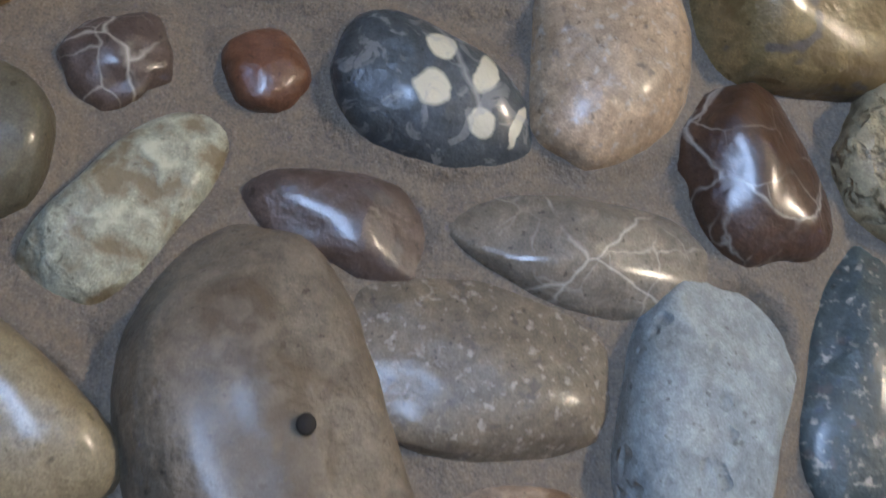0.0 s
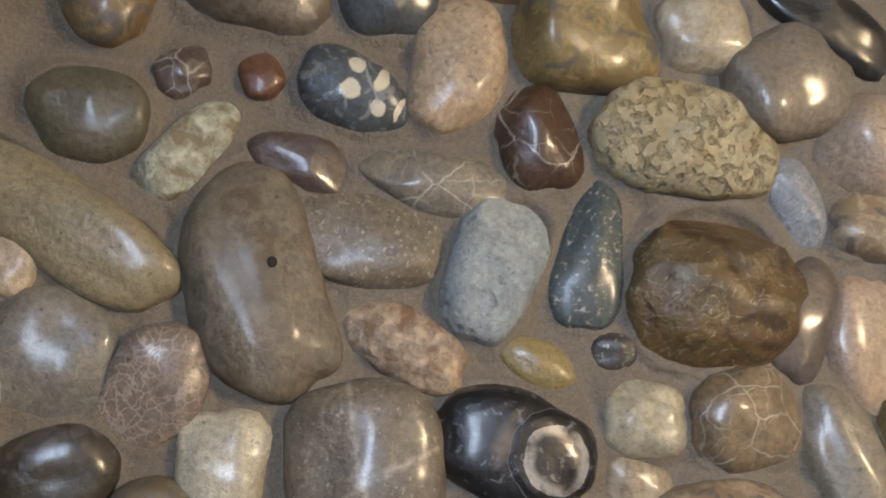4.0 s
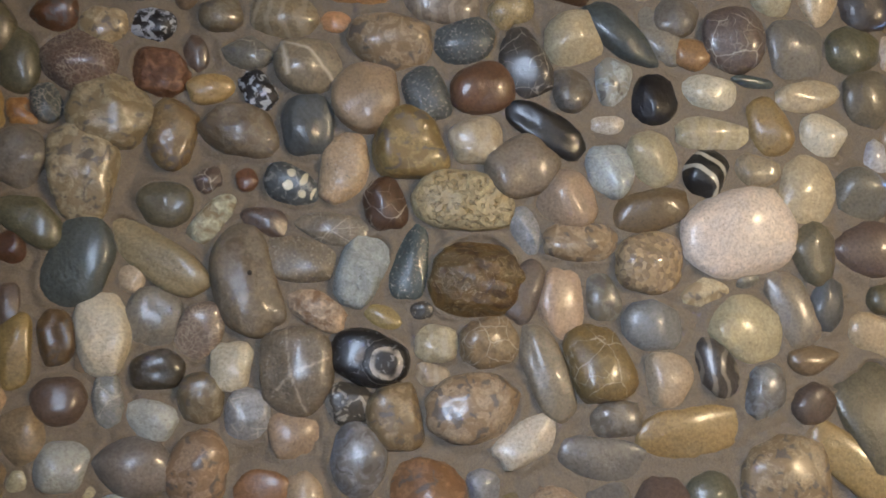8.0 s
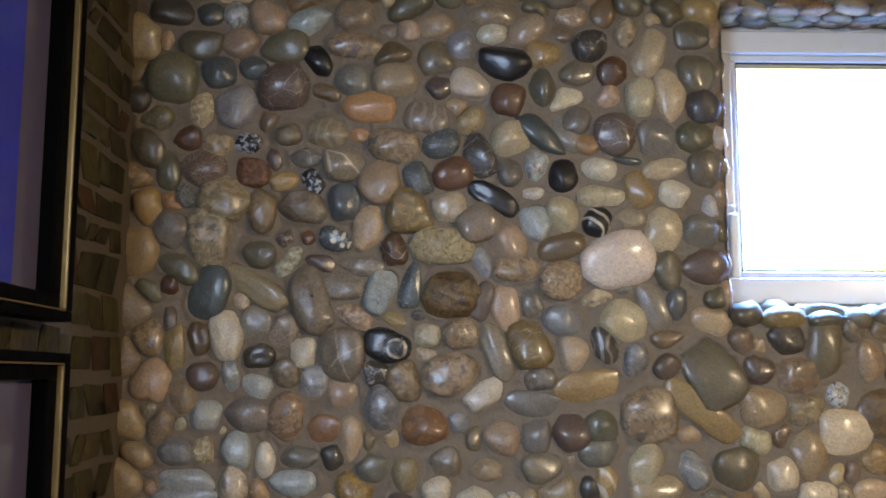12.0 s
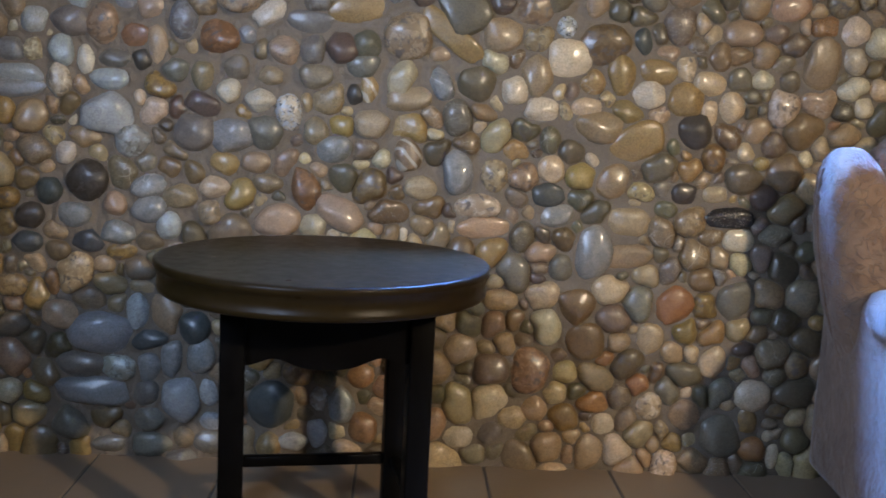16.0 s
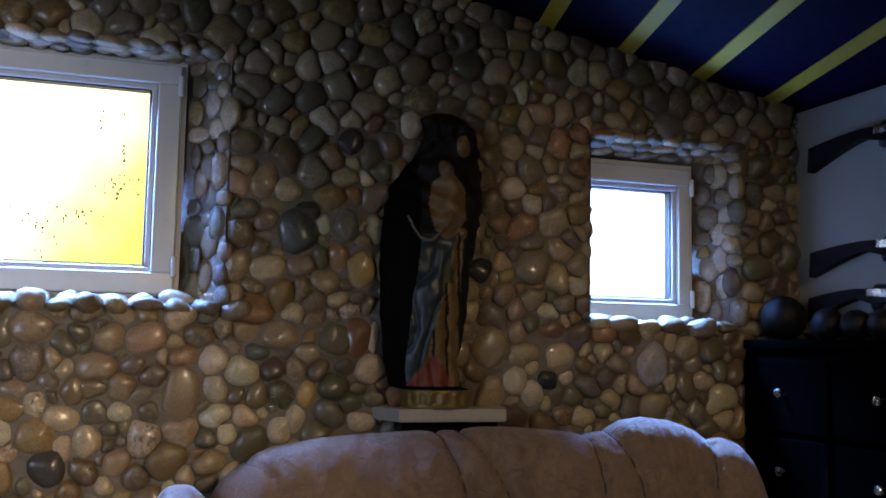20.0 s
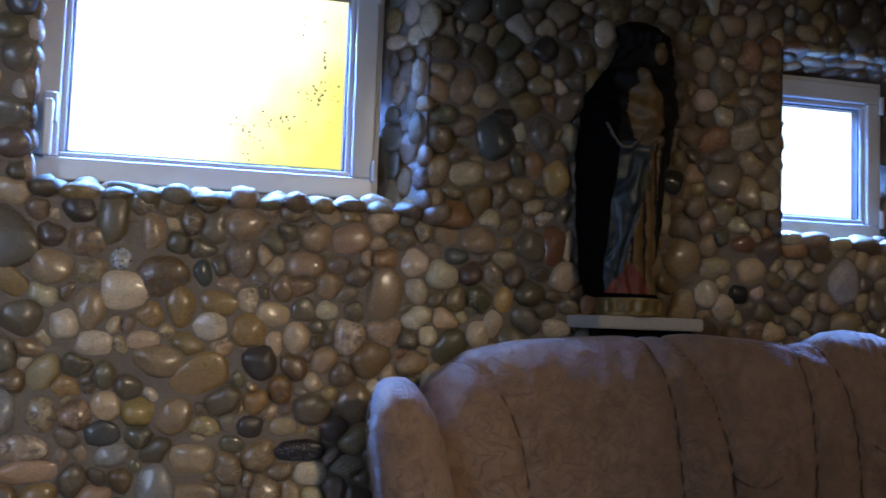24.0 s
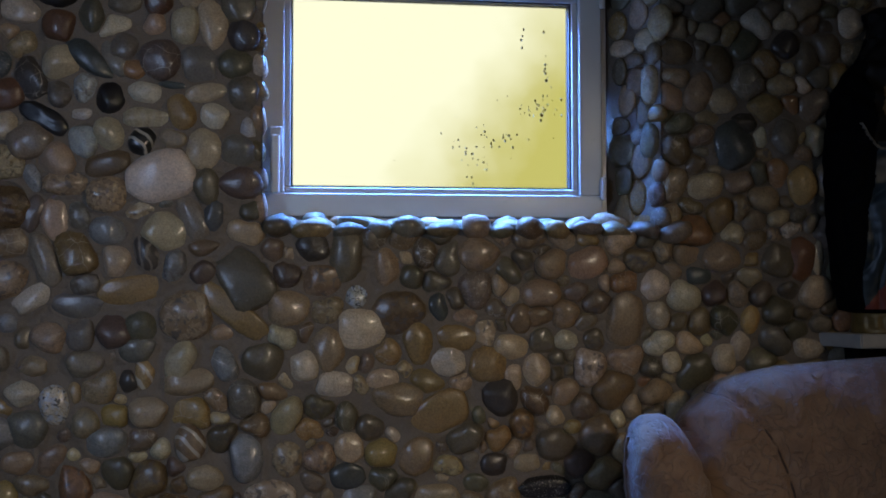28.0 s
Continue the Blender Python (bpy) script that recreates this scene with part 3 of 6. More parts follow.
def window(name, f, glass, handle, label):
    """A white plastic window: outer frame, sash with its rails, seal, pane and handle."""
    ob = thing(name, label, "window", kind="structure")
    x0, x1, z0, z1 = f
    g0, g1, h0, h1 = glass
    rim = 0.012
    for n, a in (("frame", (x0, x1, z0, z0 + rim)), ("frame", (x0, x1, z1 - rim, z1)), ("frame", (x0, x0 + rim, z0 + rim, z1 - rim)), ("frame", (x1 - rim, x1, z0 + rim, z1 - rim))):
        part(n, boxed(a[0], a[1], 0.085, 0.15, a[2], a[3], 0.002), PVC, ob, smooth=False)
    x0, x1, z0, z1 = x0 + rim + 0.002, x1 - rim - 0.002, z0 + rim + 0.002, z1 - rim - 0.002
    for a in ((x0, x1, z0, h0), (x0, x1, h1, z1), (x0, g0, h0, h1), (g1, x1, h0, h1)):
        part("sash_rail", boxed(a[0], a[1], 0.070, 0.14, a[2], a[3], 0.005, 3), PVC, ob)
    b = 0.014
    for a in ((g0, g1, h0, h0 + b), (g0, g1, h1 - b, h1), (g0, g0 + b, h0 + b, h1 - b), (g1 - b, g1, h0 + b, h1 - b)):
        part("glazing_bead", boxed(a[0], a[1], 0.082, 0.12, a[2], a[3], 0.004), PVC, ob)
    s = 0.004
    for a in ((g0 + b, g1 - b, h0 + b, h0 + b + s), (g0 + b, g1 - b, h1 - b - s, h1 - b), (g0 + b, g0 + b + s, h0 + b, h1 - b), (g1 - b - s, g1 - b, h0 + b, h1 - b)):
        part("seal", boxed(a[0], a[1], 0.090, 0.118, a[2], a[3], 0), SEAL, ob, smooth=False)
    pane = part("pane", boxed(g0 + b, g1 - b, 0.098, 0.102, h0 + b, h1 - b, 0), GLASS, ob, smooth=False)
    pane.visible_shadow = False
    for hz in (h0 - 0.01, h1 - 0.03):
        part("hinge", placed(turned([(0.006, 0), (0.007, 0.004), (0.007, 0.046), (0.006, 0.05)], 14), (x1 - 0.001, 0.062, hz)), PVC, ob)
    if handle:
        hx, hz = handle
        h = part("handle", boxed(hx - 0.015, hx + 0.015, 0.054, 0.072, hz - 0.035, hz + 0.035, 0.006), PVC, ob, "white plastic turning handle")
        part("lever", boxed(hx - 0.010, hx + 0.010, 0.022, 0.036, hz - 0.115, hz + 0.012, 0.006, 3), PVC, h)
        part("spindle", boxed(hx - 0.009, hx + 0.009, 0.034, 0.056, hz - 0.009, hz + 0.009, 0.003), PVC, h)
    return ob


window("window_1", FRAMES[0], (0.828, 1.492, 1.226, 1.684), (0.81, 1.335), "white plastic tilt window with a dirty pane")
window("window_2", FRAMES[1], (2.605, 2.932, 1.195, 1.533), None, "small white plastic window letting in daylight")
for nm, x0, x1, y, z0, z1, yl in (("backdrop_a", 0.2, 2.3, 0.40, 1.2, 1.86, True), ("backdrop_b", 2.31, 4.2, 0.75, 1.15, 2.1, False)):
    structure(nm, boxed(x0, x1, y, y + 0.01, z0, z1, 0), outside_material(nm, yl), "bright yellow-white daylight outside the window" if yl else "bright daylight outside the window", "backdrop")

def dirt_specks():
    """Flecks of dark dirt that stick to the pane of the large window."""
    rnd = random.Random(21)
    bm = bmesh.new()
    for x, z, sx, sz, n, r in ((1.245, 1.335, 0.032, 0.022, 24, 0.0032), (1.315, 1.355, 0.028, 0.014, 16, 0.0042), (1.405, 1.43, 0.024, 0.015, 26, 0.0038), (1.419, 1.51, 0.006, 0.045, 12, 0.0046), (1.246, 1.255, 0.006, 0.012, 5, 0.0044), (1.365, 1.59, 0.008, 0.01, 4, 0.004), (1.36, 1.39, 0.07, 0.06, 10, 0.0028), (1.0, 1.28, 0.16, 0.05, 4, 0.002)):
        for _ in range(n):
            px, pz = rnd.gauss(x, sx), rnd.gauss(z, sz)
            if not (0.846 < px < 1.474 and 1.244 < pz < 1.665):
                continue
            size, far = r * rnd.uniform(0.3, 1.05), rnd.uniform(0.5, 1.0)
            ring = [(px + size * far * rnd.uniform(0.7, 1.2) * math.cos(q), pz + size * rnd.uniform(0.7, 1.2) * math.sin(q)) for q in (math.pi * k / 4 for k in range(8))]
            front, back = ([bm.verts.new((u, y, v)) for u, v in ring] for y in (0.0964, 0.0978))
            bm.faces.new(front[::-1])
            for k in range(8):
                bm.faces.new((front[k], front[(k + 1) % 8], back[(k + 1) % 8], back[k]))
    dirt = simple("brown_dirt", (0.16, 0.10, 0.03), 0.9, 0, 200, 0.4)
    dirt.node_tree.nodes["Principled BSDF"].inputs["Transmission Weight"].default_value = 0.2
    ob = part("dirt_specks", bm, dirt, bpy.data.objects["window_1"], "dark specks of dirt", smooth=False)
    tagged(ob, kind="stuff")


dirt_specks()

# ---- furniture ----


def side_table():
    t = thing("side_table", "round black-stained wooden side table near the pebble wall", "table", (0.49, -0.42, FLOOR), 9)
    h = 0.552
    r = 0.31
    part("tabletop", turned([(r - 0.03, h - 0.058), (r - 0.010, h - 0.058), (r - 0.006, h - 0.054), (r - 0.006, h - 0.046), (r - 0.009, h - 0.043), (r - 0.007, h - 0.018), (r - 0.001, h - 0.014), (r, h - 0.010), (r, h - 0.004), (r - 0.003, h - 0.001), (r - 0.008, h), (r - 0.02, h - 0.0005), (0.02, h - 0.0005)], 72), TOPWOOD, t, "dark brown table top with a moulded rim")
    for k in range(4):
        a = radians(45 + 90 * k)
        c, s = 0.20 * math.cos(a) * 1.17, 0.20 * math.sin(a) * 0.9
        part("leg", boxed(c - 0.022, c + 0.022, s - 0.022, s + 0.022, 0, h - 0.059, 0.004), BLACKWOOD, t)
    lx, ly = 0.20 * math.cos(radians(45)) * 1.17, 0.20 * math.sin(radians(45)) * 0.9
    for sy in (-1, 1):
        bm = bmesh.new()
        n = 24
        top, low = [], []
        for k in range(n + 1):
            u = k / n
            x = -lx + 0.022 + u * 2 * (lx - 0.022)
            d = 0.105 + 0.022 * (math.exp(-((u - 0.5) / 0.13) ** 2)) + 0.006 * math.cos(6 * math.pi * u)
            for y in (-0.008, 0.008):
                top.append(bm.verts.new((x, sy * ly + y, h - 0.060)))
                low.append(bm.verts.new((x, sy * ly + y, h - 0.060 - d)))
        for k in range(n):
            i = 2 * k
            bm.faces.new((low[i], low[i + 2], top[i + 2], top[i]))
            bm.faces.new((low[i + 1], top[i + 1], top[i + 3], low[i + 3]))
            bm.faces.new((low[i], low[i + 1], low[i + 3], low[i + 2]))
            bm.faces.new((top[i], top[i + 2], top[i + 3], top[i + 1]))
        part("apron", bm, BLACKWOOD, t, "scalloped apron", smooth=False)
        if sy > 0:
            part("stretcher", boxed(-lx + 0.022, lx - 0.022, sy * ly - 0.009, sy * ly + 0.009, 0.100, 0.122, 0.003), BLACKWOOD, t)
    for sx in (-1, 1):
        part("apron", boxed(sx * lx - 0.008, sx * lx + 0.008, -ly + 0.022, ly - 0.022, h - 0.165, h - 0.060, 0.002), BLACKWOOD, t)
        part("stretcher", boxed(sx * lx - 0.009, sx * lx + 0.009, -ly + 0.022, ly - 0.022, 0.105, 0.122, 0.003), BLACKWOOD, t)


side_table()


SEAMCORD = simple("dark_seam_cord", (0.045, 0.026, 0.018), 0.8, 0, 200, 0.3)


def sofa():
    s = thing("sofa", "rose-brown velour two-seat sofa with a crowned tufted back against the wall", "sofa", (2.255, -0.185, FLOOR), -5)
    part("base", boxed(-0.58, 0.62, -0.66, 0.06, 0.05, 0.30, 0.03, 3), SOFA, s)
    for x, y in ((-0.54, -0.6), (0.58, -0.6), (-0.54, 0.0), (0.58, 0.0)):
        part("foot", placed(turned([(0.02, 0), (0.025, 0.03), (0.03, 0.05)], 16), (x, y, 0)), BLACKWOOD, s)
    for x in (-0.27, 0.31):
        part("seat_cushion", placed(puff(0.29, 0.30, 0.10, 4.0, 20, 0.03, x), (x, -0.39, 0.38)), SOFA, s)
    crest = ((-0.64, 0.77), (-0.607, 0.809), (-0.528, 0.856), (-0.392, 0.884), (-0.2, 0.897), (-0.052, 0.909), (0.044, 0.908), (0.145, 0.902), (0.238, 0.894), (0.29, 0.906), (0.35, 0.924), (0.402, 0.931), (0.465, 0.924), (0.53, 0.902), (0.565, 0.885), (0.61, 0.884), (0.65, 0.872), (0.68, 0.845), (0.71, 0.78), (0.74, 0.70))
    seams = ((-0.55, 0.17, 0.7), (-0.12, 0.08, 0.8), (-0.065, 0.15, 1.0), (0.248, 0.03, 0.8), (0.30, 0.092, 1.0), (0.57, -0.02, 1.2))
    cx, cz_top = [c[0] for c in crest], [c[1] for c in crest]
    low, left, right = 0.30, -0.64, 0.74

    def outline(x, a):
        top = float(np.interp(x, cx, cz_top))
        ca, sa = math.cos(a), math.sin(a)
        k = (abs(ca) ** 2.7 + abs(sa) ** 2.7) ** (-1 / 2.7)
        return top, k * ca, (top + low) / 2 + k * sa * (top - low) / 2

    def seam_x(m, top, z):
        return m[0] + m[1] * (1 - math.exp(-max(0.0, top - z) / 0.13))

    def skin(x, a):
        """The padded surface of the back at x, at the angle a round its section."""
        u = (x - left) / (right - left)
        end = min(1.0, math.sqrt(max(0.0, 1 - (2 * u - 1) ** 12)) + 0.02)
        top, cy, z = outline(x, a)
        pinch = 0.0
        for m in seams:
            d = x - seam_x(m, top, z)
            pinch += m[2] * (0.9 * math.exp(-(d / 0.007) ** 2) + 0.75 * math.exp(-(d / 0.035) ** 2))
        near = min((abs(x - seam_x(m, top, z)) for m in seams))
        wr = 0.012 * noise.noise(Vector((x * 6, cy * 1.5, z * 5))) + 0.005 * noise.noise(Vector((x * 26, cy * 4, z * 9)))
        wr += 0.004 * math.exp(-near / 0.05) * math.sin(z * 150 + x * 60 + 5 * noise.noise(Vector((x * 8, z * 8, 0))))
        gather = math.exp(-(x - left) / 0.045)
        wr += 0.007 * gather * math.sin(z * 120 + 4 * noise.noise(Vector((x * 9, z * 9, 3))))
        wr += 0.004 * math.exp(-((x - 0.46) / 0.10) ** 2 - ((z - top + 0.03) / 0.05) ** 2) * math.sin(x * 260)
        mid = (top + low) / 2
        swell = 1 - 0.12 * min(1.6, pinch)
        return Vector((x, (0.105 * cy * swell - wr) * end + 0.05 * (z - 0.6), mid + (z - mid) * (1 - 0.03 * min(1.6, pinch)) * (0.75 + 0.25 * end)))

    bm = bmesh.new()
    nu, nv = 360, 80
    rows = [[bm.verts.new(skin(left + (right - left) * i / nu, 2 * math.pi * j / nv)) for j in range(nv)] for i in range(nu + 1)]
    for a, b in zip(rows, rows[1:]):
        for j in range(nv):
            bm.faces.new((a[j], b[j], b[(j + 1) % nv], a[(j + 1) % nv]))
    bm.faces.new(rows[0])
    bm.faces.new(rows[-1][::-1])
    bmesh.ops.recalc_face_normals(bm, faces=bm.faces)
    part("backrest", bm, SOFA, s, "padded back with stitched seams")

    def seam_path(m):
        for k in range(60):
            a = radians(60 + (150 if m[0] < 0.5 else 85) * k / 59)
            x = m[0]
            for _ in range(5):
                top, _, z = outline(x, a)
                x = seam_x(m, top, z)
            yield skin(x, a), a

    def cross_path(x0, x1, deg):
        for k in range(24):
            u = k / 23
            a = radians(deg + 5 * math.sin(math.pi * u))
            yield skin(x0 + (x1 - x0) * u, a), a

    def cord(points, r):
        bm = bmesh.new()
        last = None
        for c in points:
            ring = [bm.verts.new(c + Vector((r * math.cos(q), -r * math.sin(q), r * 0.5 * math.sin(q)))) for q in (0, math.pi / 3, 2 * math.pi / 3, math.pi, 4 * math.pi / 3, 5 * math.pi / 3)]
            if last:
                for q in range(6):
                    bm.faces.new((last[q], last[(q + 1) % 6], ring[(q + 1) % 6], ring[q]))
            last = ring
        bmesh.ops.recalc_face_normals(bm, faces=bm.faces)
        return bm

    for path in (*[seam_path(m) for m in seams], cross_path(-0.39, -0.21, 188), cross_path(0.06, 0.18, 180), cross_path(0.41, 0.55, 170)):
        part("seam", cord([c for c, a in path], 0.0022), SEAMCORD, s, "dark stitched seam")

    def wing(sx):
        """A stuffed roll that leans out at its top, drawn in by creases near the top."""
        w = puff(0.084, 0.10, 0.25, 2.5, 40, 0.03, sx)
        for v in w.verts:
            c = v.co
            z = c.z + 0.25
            fold = 0.004 * math.exp(-((z - 0.40) / 0.05) ** 2) * math.sin(z * 150 + c.x * 25) + 0.003 * noise.noise(Vector((c.x * 20, c.y * 20, z * 26)))
            n = Vector((c.x, c.y, 0)).normalized() if c.x or c.y else Vector()
            v.co = c + n * fold + Vector((sx * 0.2 * (c.z - 0.16), 0.0, 0.0))
        return w

    part("wing", placed(wing(-1), (-0.672, -0.085, 0.545)), SOFA, s, "rounded side wing of the back")
    part("wing", placed(puff(0.05, 0.10, 0.22, 2.6, 24, 0.04, 2), (0.735, -0.05, 0.42)), SOFA, s, "rounded side wing of the back")
    edge = [Vector((-0.672 - 0.2 * (z - 0.16 - 0.545) - 0.083 * max(0.0, 1 - (abs(z - 0.545) / 0.25) ** 2.5) ** 0.4, -0.085, z)) for z in (0.32 + 0.43 * k / 39 for k in range(40))]
    part("piping", cord(edge, 0.004), SOFA, s, "pale piping along the wing")
    part("armrest", placed(puff(0.054, 0.20, 0.058, 2.6, 24, 0.04, 2), (-0.624, -0.36, 0.476)), SOFA, s, "rolled armrest")
    part("armrest", placed(puff(0.13, 0.29, 0.085, 2.6, 24, 0.04, 4), (0.70, -0.40, 0.615)), SOFA, s, "rolled armrest")
    part("side_panel", boxed(-0.662, -0.555, -0.50, 0.06, 0.05, 0.50, 0.03, 3), SOFA, s)
    part("side_panel", boxed(0.63, 0.76, -0.66, 0.06, 0.05, 0.60, 0.03, 3), SOFA, s)
    return s


sofa()


def cushion_material():
    k = Mat("cream_plush", 0.9)
    w = k.node("ShaderNodeTexWave", Vector=k.pos, Scale=3.2, Distortion=7.0, Detail=2.0).outputs["Fac"]
    c = k.ramp(w, (0.2, (0.19, 0.145, 0.072)), (0.6, (0.235, 0.185, 0.097)), (0.9, (0.27, 0.22, 0.122)))
    k.bump(w, 0.005)
    k.bump(k.noise(250, 4), 0.0012)
    return k.done(c)


CREAM = cushion_material()


def draped(sx, sy, sz, seed):
    """A heap of thick cloth with long soft folds."""
    bm = puff(sx, sy, sz, 2.3, 130, 0.16, seed)
    hub = Vector((0.75 * sx, -0.5 * sy, -1.3 * sz))
    for v in bm.verts:
        c = v.co
        bend = 3.0 * noise.noise(Vector((c.x * 4 + seed, c.y * 4, c.z * 4)))
        ridge = abs(math.sin(46 * (c - hub).length + bend)) ** 0.6
        large = noise.noise(Vector((c.x * 9, c.y * 9 + seed, c.z * 9)))
        v.co = c * (1 + 0.06 * large) - c.normalized() * 0.011 * (1 - ridge) + Vector((0, 0, 0.004 * noise.noise(c * 40)))
    return bm


CREAM.node_tree.nodes["Principled BSDF"].inputs["Specular IOR Level"].default_value = 0.1
blanket = part("blanket", placed(draped(0.34, 0.24, 0.165, 3.0), (1.95, -0.66, 0.367), (8, 4, 12)), CREAM)
tagged(blanket, "folded cream plush blanket heaped on the rose-brown sofa seat", "blanket")
b2 = part("cushion", placed(draped(0.17, 0.16, 0.13, 9.0), (1.755, -0.51, 0.411), (14, -4, -10)), CREAM)
tagged(b2, "cream plush cushion behind the folded blanket", "cushion")

case = thing("case", "closed grey case with a bright latch on the sofa seat", "case", (2.30, -0.58, 0.452), 4)
CASEGREY = simple("blue_grey_case_shell", (0.10, 0.105, 0.12), 0.25, 0, 40, 0.15, 0.0002)
part("body", boxed(-0.16, 0.16, -0.13, 0.13, 0.0, 0.030, 0.006, 3), CASEGREY, case)
part("lid", boxed(-0.16, 0.16, -0.13, 0.13, 0.032, 0.055, 0.008, 3), CASEGREY, case)
part("latch", boxed(0.02, 0.05, -0.137, -0.129, 0.020, 0.042, 0.002), STEEL, case, "bright metal latch")

# ---- statue on its shelf ----


def statue():
    """One robed figure and its cast shadow, on a gilt plinth, in a single skin."""
    bm = bmesh.new()
    steps, rows, tall = 200, 230, 0.73
    zs = (0.0, 0.045, 0.05, 0.10, 0.22, 0.34, 0.44, 0.52, 0.57, 0.61, 0.65, 0.69, 0.715, 0.73)
    # left edge reaches out to take in the shadow cast on the wall
    left = (-0.085, -0.085, -0.115, -0.130, -0.142, -0.148, -0.146, -0.128, -0.102, -0.070, -0.046, -0.042, -0.050, -0.020)
    right = (0.085, 0.085, 0.062, 0.050, 0.072, 0.080, 0.100, 0.112, 0.106, 0.100, 0.096, 0.084, 0.055, 0.030)
    deep = (0.070, 0.070, 0.064, 0.056, 0.056, 0.058, 0.062, 0.060, 0.056, 0.052, 0.052, 0.046, 0.030, 0.010)
    # x, z, half width, half height, how far forward: child, its head and knee, the hand, the face, the crown, the sleeve, the bent knee
    swells = ((0.025, 0.500, 0.032, 0.050, 0.036), (0.010, 0.578, 0.020, 0.024, 0.040), (0.022, 0.452, 0.036, 0.020, 0.034), (0.060, 0.425, 0.012, 0.012, 0.030), (0.056, 0.640, 0.022, 0.030, 0.022), (0.050, 0.690, 0.040, 0.014, 0.014), (-0.060, 0.470, 0.034, 0.060, 0.026), (0.100, 0.480, 0.022, 0.040, 0.020), (-0.010, 0.250, 0.030, 0.080, 0.016))

    def fold(x, z):
        """How far the front of the carving stands out at x and z."""
        x += 0.014
        out = sum(up * math.exp(-((x - sx) / wd) ** 2 - ((z - sz) / ht) ** 2) for sx, sz, wd, ht, up in swells)
        wob = noise.noise(Vector((x * 16, 0.0, z * 9)))
        skirt = min(1.0, max(0.0, (0.43 - z) / 0.06))
        slant = x - 0.26 * (z - 0.42) + 0.008 * wob
        hang = x + 0.05 * z + 0.006 * wob
        robe = 0.012 * abs(math.sin(slant * 66 + 2.2 * wob)) ** 0.55 if x < 0.004 + 0.24 * (z - 0.26) else 0.010 * abs(math.sin(hang * 84 + 0.6 + wob)) ** 0.7
        out += skirt * robe
        rim = z - (0.402 + 24 * (x + 0.032) ** 2)
        out += 0.012 * math.exp(-(rim / 0.009) ** 2) * (-0.08 < x < 0.02)
        out += (1 - skirt) * 0.006 * math.sin((z + 0.6 * x) * 90 + 3 * wob) * (z < 0.6)
        out += 0.006 * math.sin((x + 0.02) * 170) * (z > 0.66)
        return out + 0.004 * noise.noise(Vector((x * 45, 1.0, z * 38)))

    def paint(x, z):
        """Robe 0, gilding 1, red 2, ochre 3, black of cast shadow and back 4, brown 5, green 6, pale edge 7."""
        x += 0.014 + 0.006 * noise.noise(Vector((x * 30, 2.0, z * 22)))
        if z < 0.046:
            return 1
        if z < 0.054 or x < -0.084 + 0.08 * max(0.0, 0.2 - z):
            return 4
        if z < 0.128 - 1.15 * abs(x + 0.012) and x < 0.04:
            return 2
        rim = z - (0.402 + 24 * (x + 0.032) ** 2)
        # pale line along the curved rim of the sleeve fold
        if -0.08 < x < 0.0 and abs(rim) < 0.003 + 0.06 * abs(x + 0.032):
            return 7
        if ((x - 0.056) / 0.019) ** 2 + ((z - 0.640) / 0.027) ** 2 < 1 or ((x - 0.010) / 0.020) ** 2 + ((z - 0.578) / 0.022) ** 2 < 1:
            return 3
        if ((x - 0.018) / 0.048) ** 2 + ((z - 0.490) / 0.080) ** 2 < 1 or ((x - 0.060) / 0.012) ** 2 + ((z - 0.425) / 0.012) ** 2 < 1:
            return 3
        if z < 0.42:
            if abs(x - 0.022) < 0.016 and 0.30 < z < 0.352 - 1.2 * abs(x - 0.022):
                return 6
            edge = 0.004 + 0.24 * (z - 0.26)
            if x < edge:
                return 4 if x < -0.066 + 0.10 * (z - 0.2) else 0
            if x < 0.062:
                s = (x + 0.05 * z) * 84 / math.pi % 1.0
                return 1 if 0.40 < s < 0.50 else 5 if s > 0.80 else 3
            return 5
        return 5 if x > -0.05 else 4

    rings = []
    for j in range(rows + 1):
        z = tall * j / rows
        lo, hi, d = (float(np.interp(z, zs, q)) for q in (left, right, deep))
        mid, half = (lo + hi) / 2, (hi - lo) / 2
        ring = []
        for k in range(steps):
            a = 2 * math.pi * k / steps
            c, q = math.cos(a), math.sin(a)
            x = mid + half * c
            if z > 0.05:
                x += (0.004 if z < 0.45 else 0.014) * noise.noise(Vector((c * 3, q * 3, z * 30)))
                y = d * q - fold(x, z) * max(0.0, -q) ** 0.5 * min(1.0, (tall - z) / 0.04)
            else:
                y = q * (d + 0.004 * math.cos(16 * a) * (0.012 < z < 0.036))
            ring.append(bm.verts.new((x, y, z)))
        rings.append(ring)
    for a, b in zip(rings, rings[1:]):
        for k in range(steps):
            f = bm.faces.new((a[k], a[(k + 1) % steps], b[(k + 1) % steps], b[k]))
            c = f.calc_center_median()
            f.material_index = paint(c.x, c.z) if k > steps / 2 or c.z < 0.046 else 4
    bm.faces.new(rings[0][::-1])
    bm.faces.new(rings[-1])
    placed(bm, (2.172, -0.048, 0.915), (0, 0, -4))
    ob = part("statue", bm, simple("faded_blue_paint", (0.024, 0.038, 0.048), 0.4, 0, 45, 0.9, 0.001))
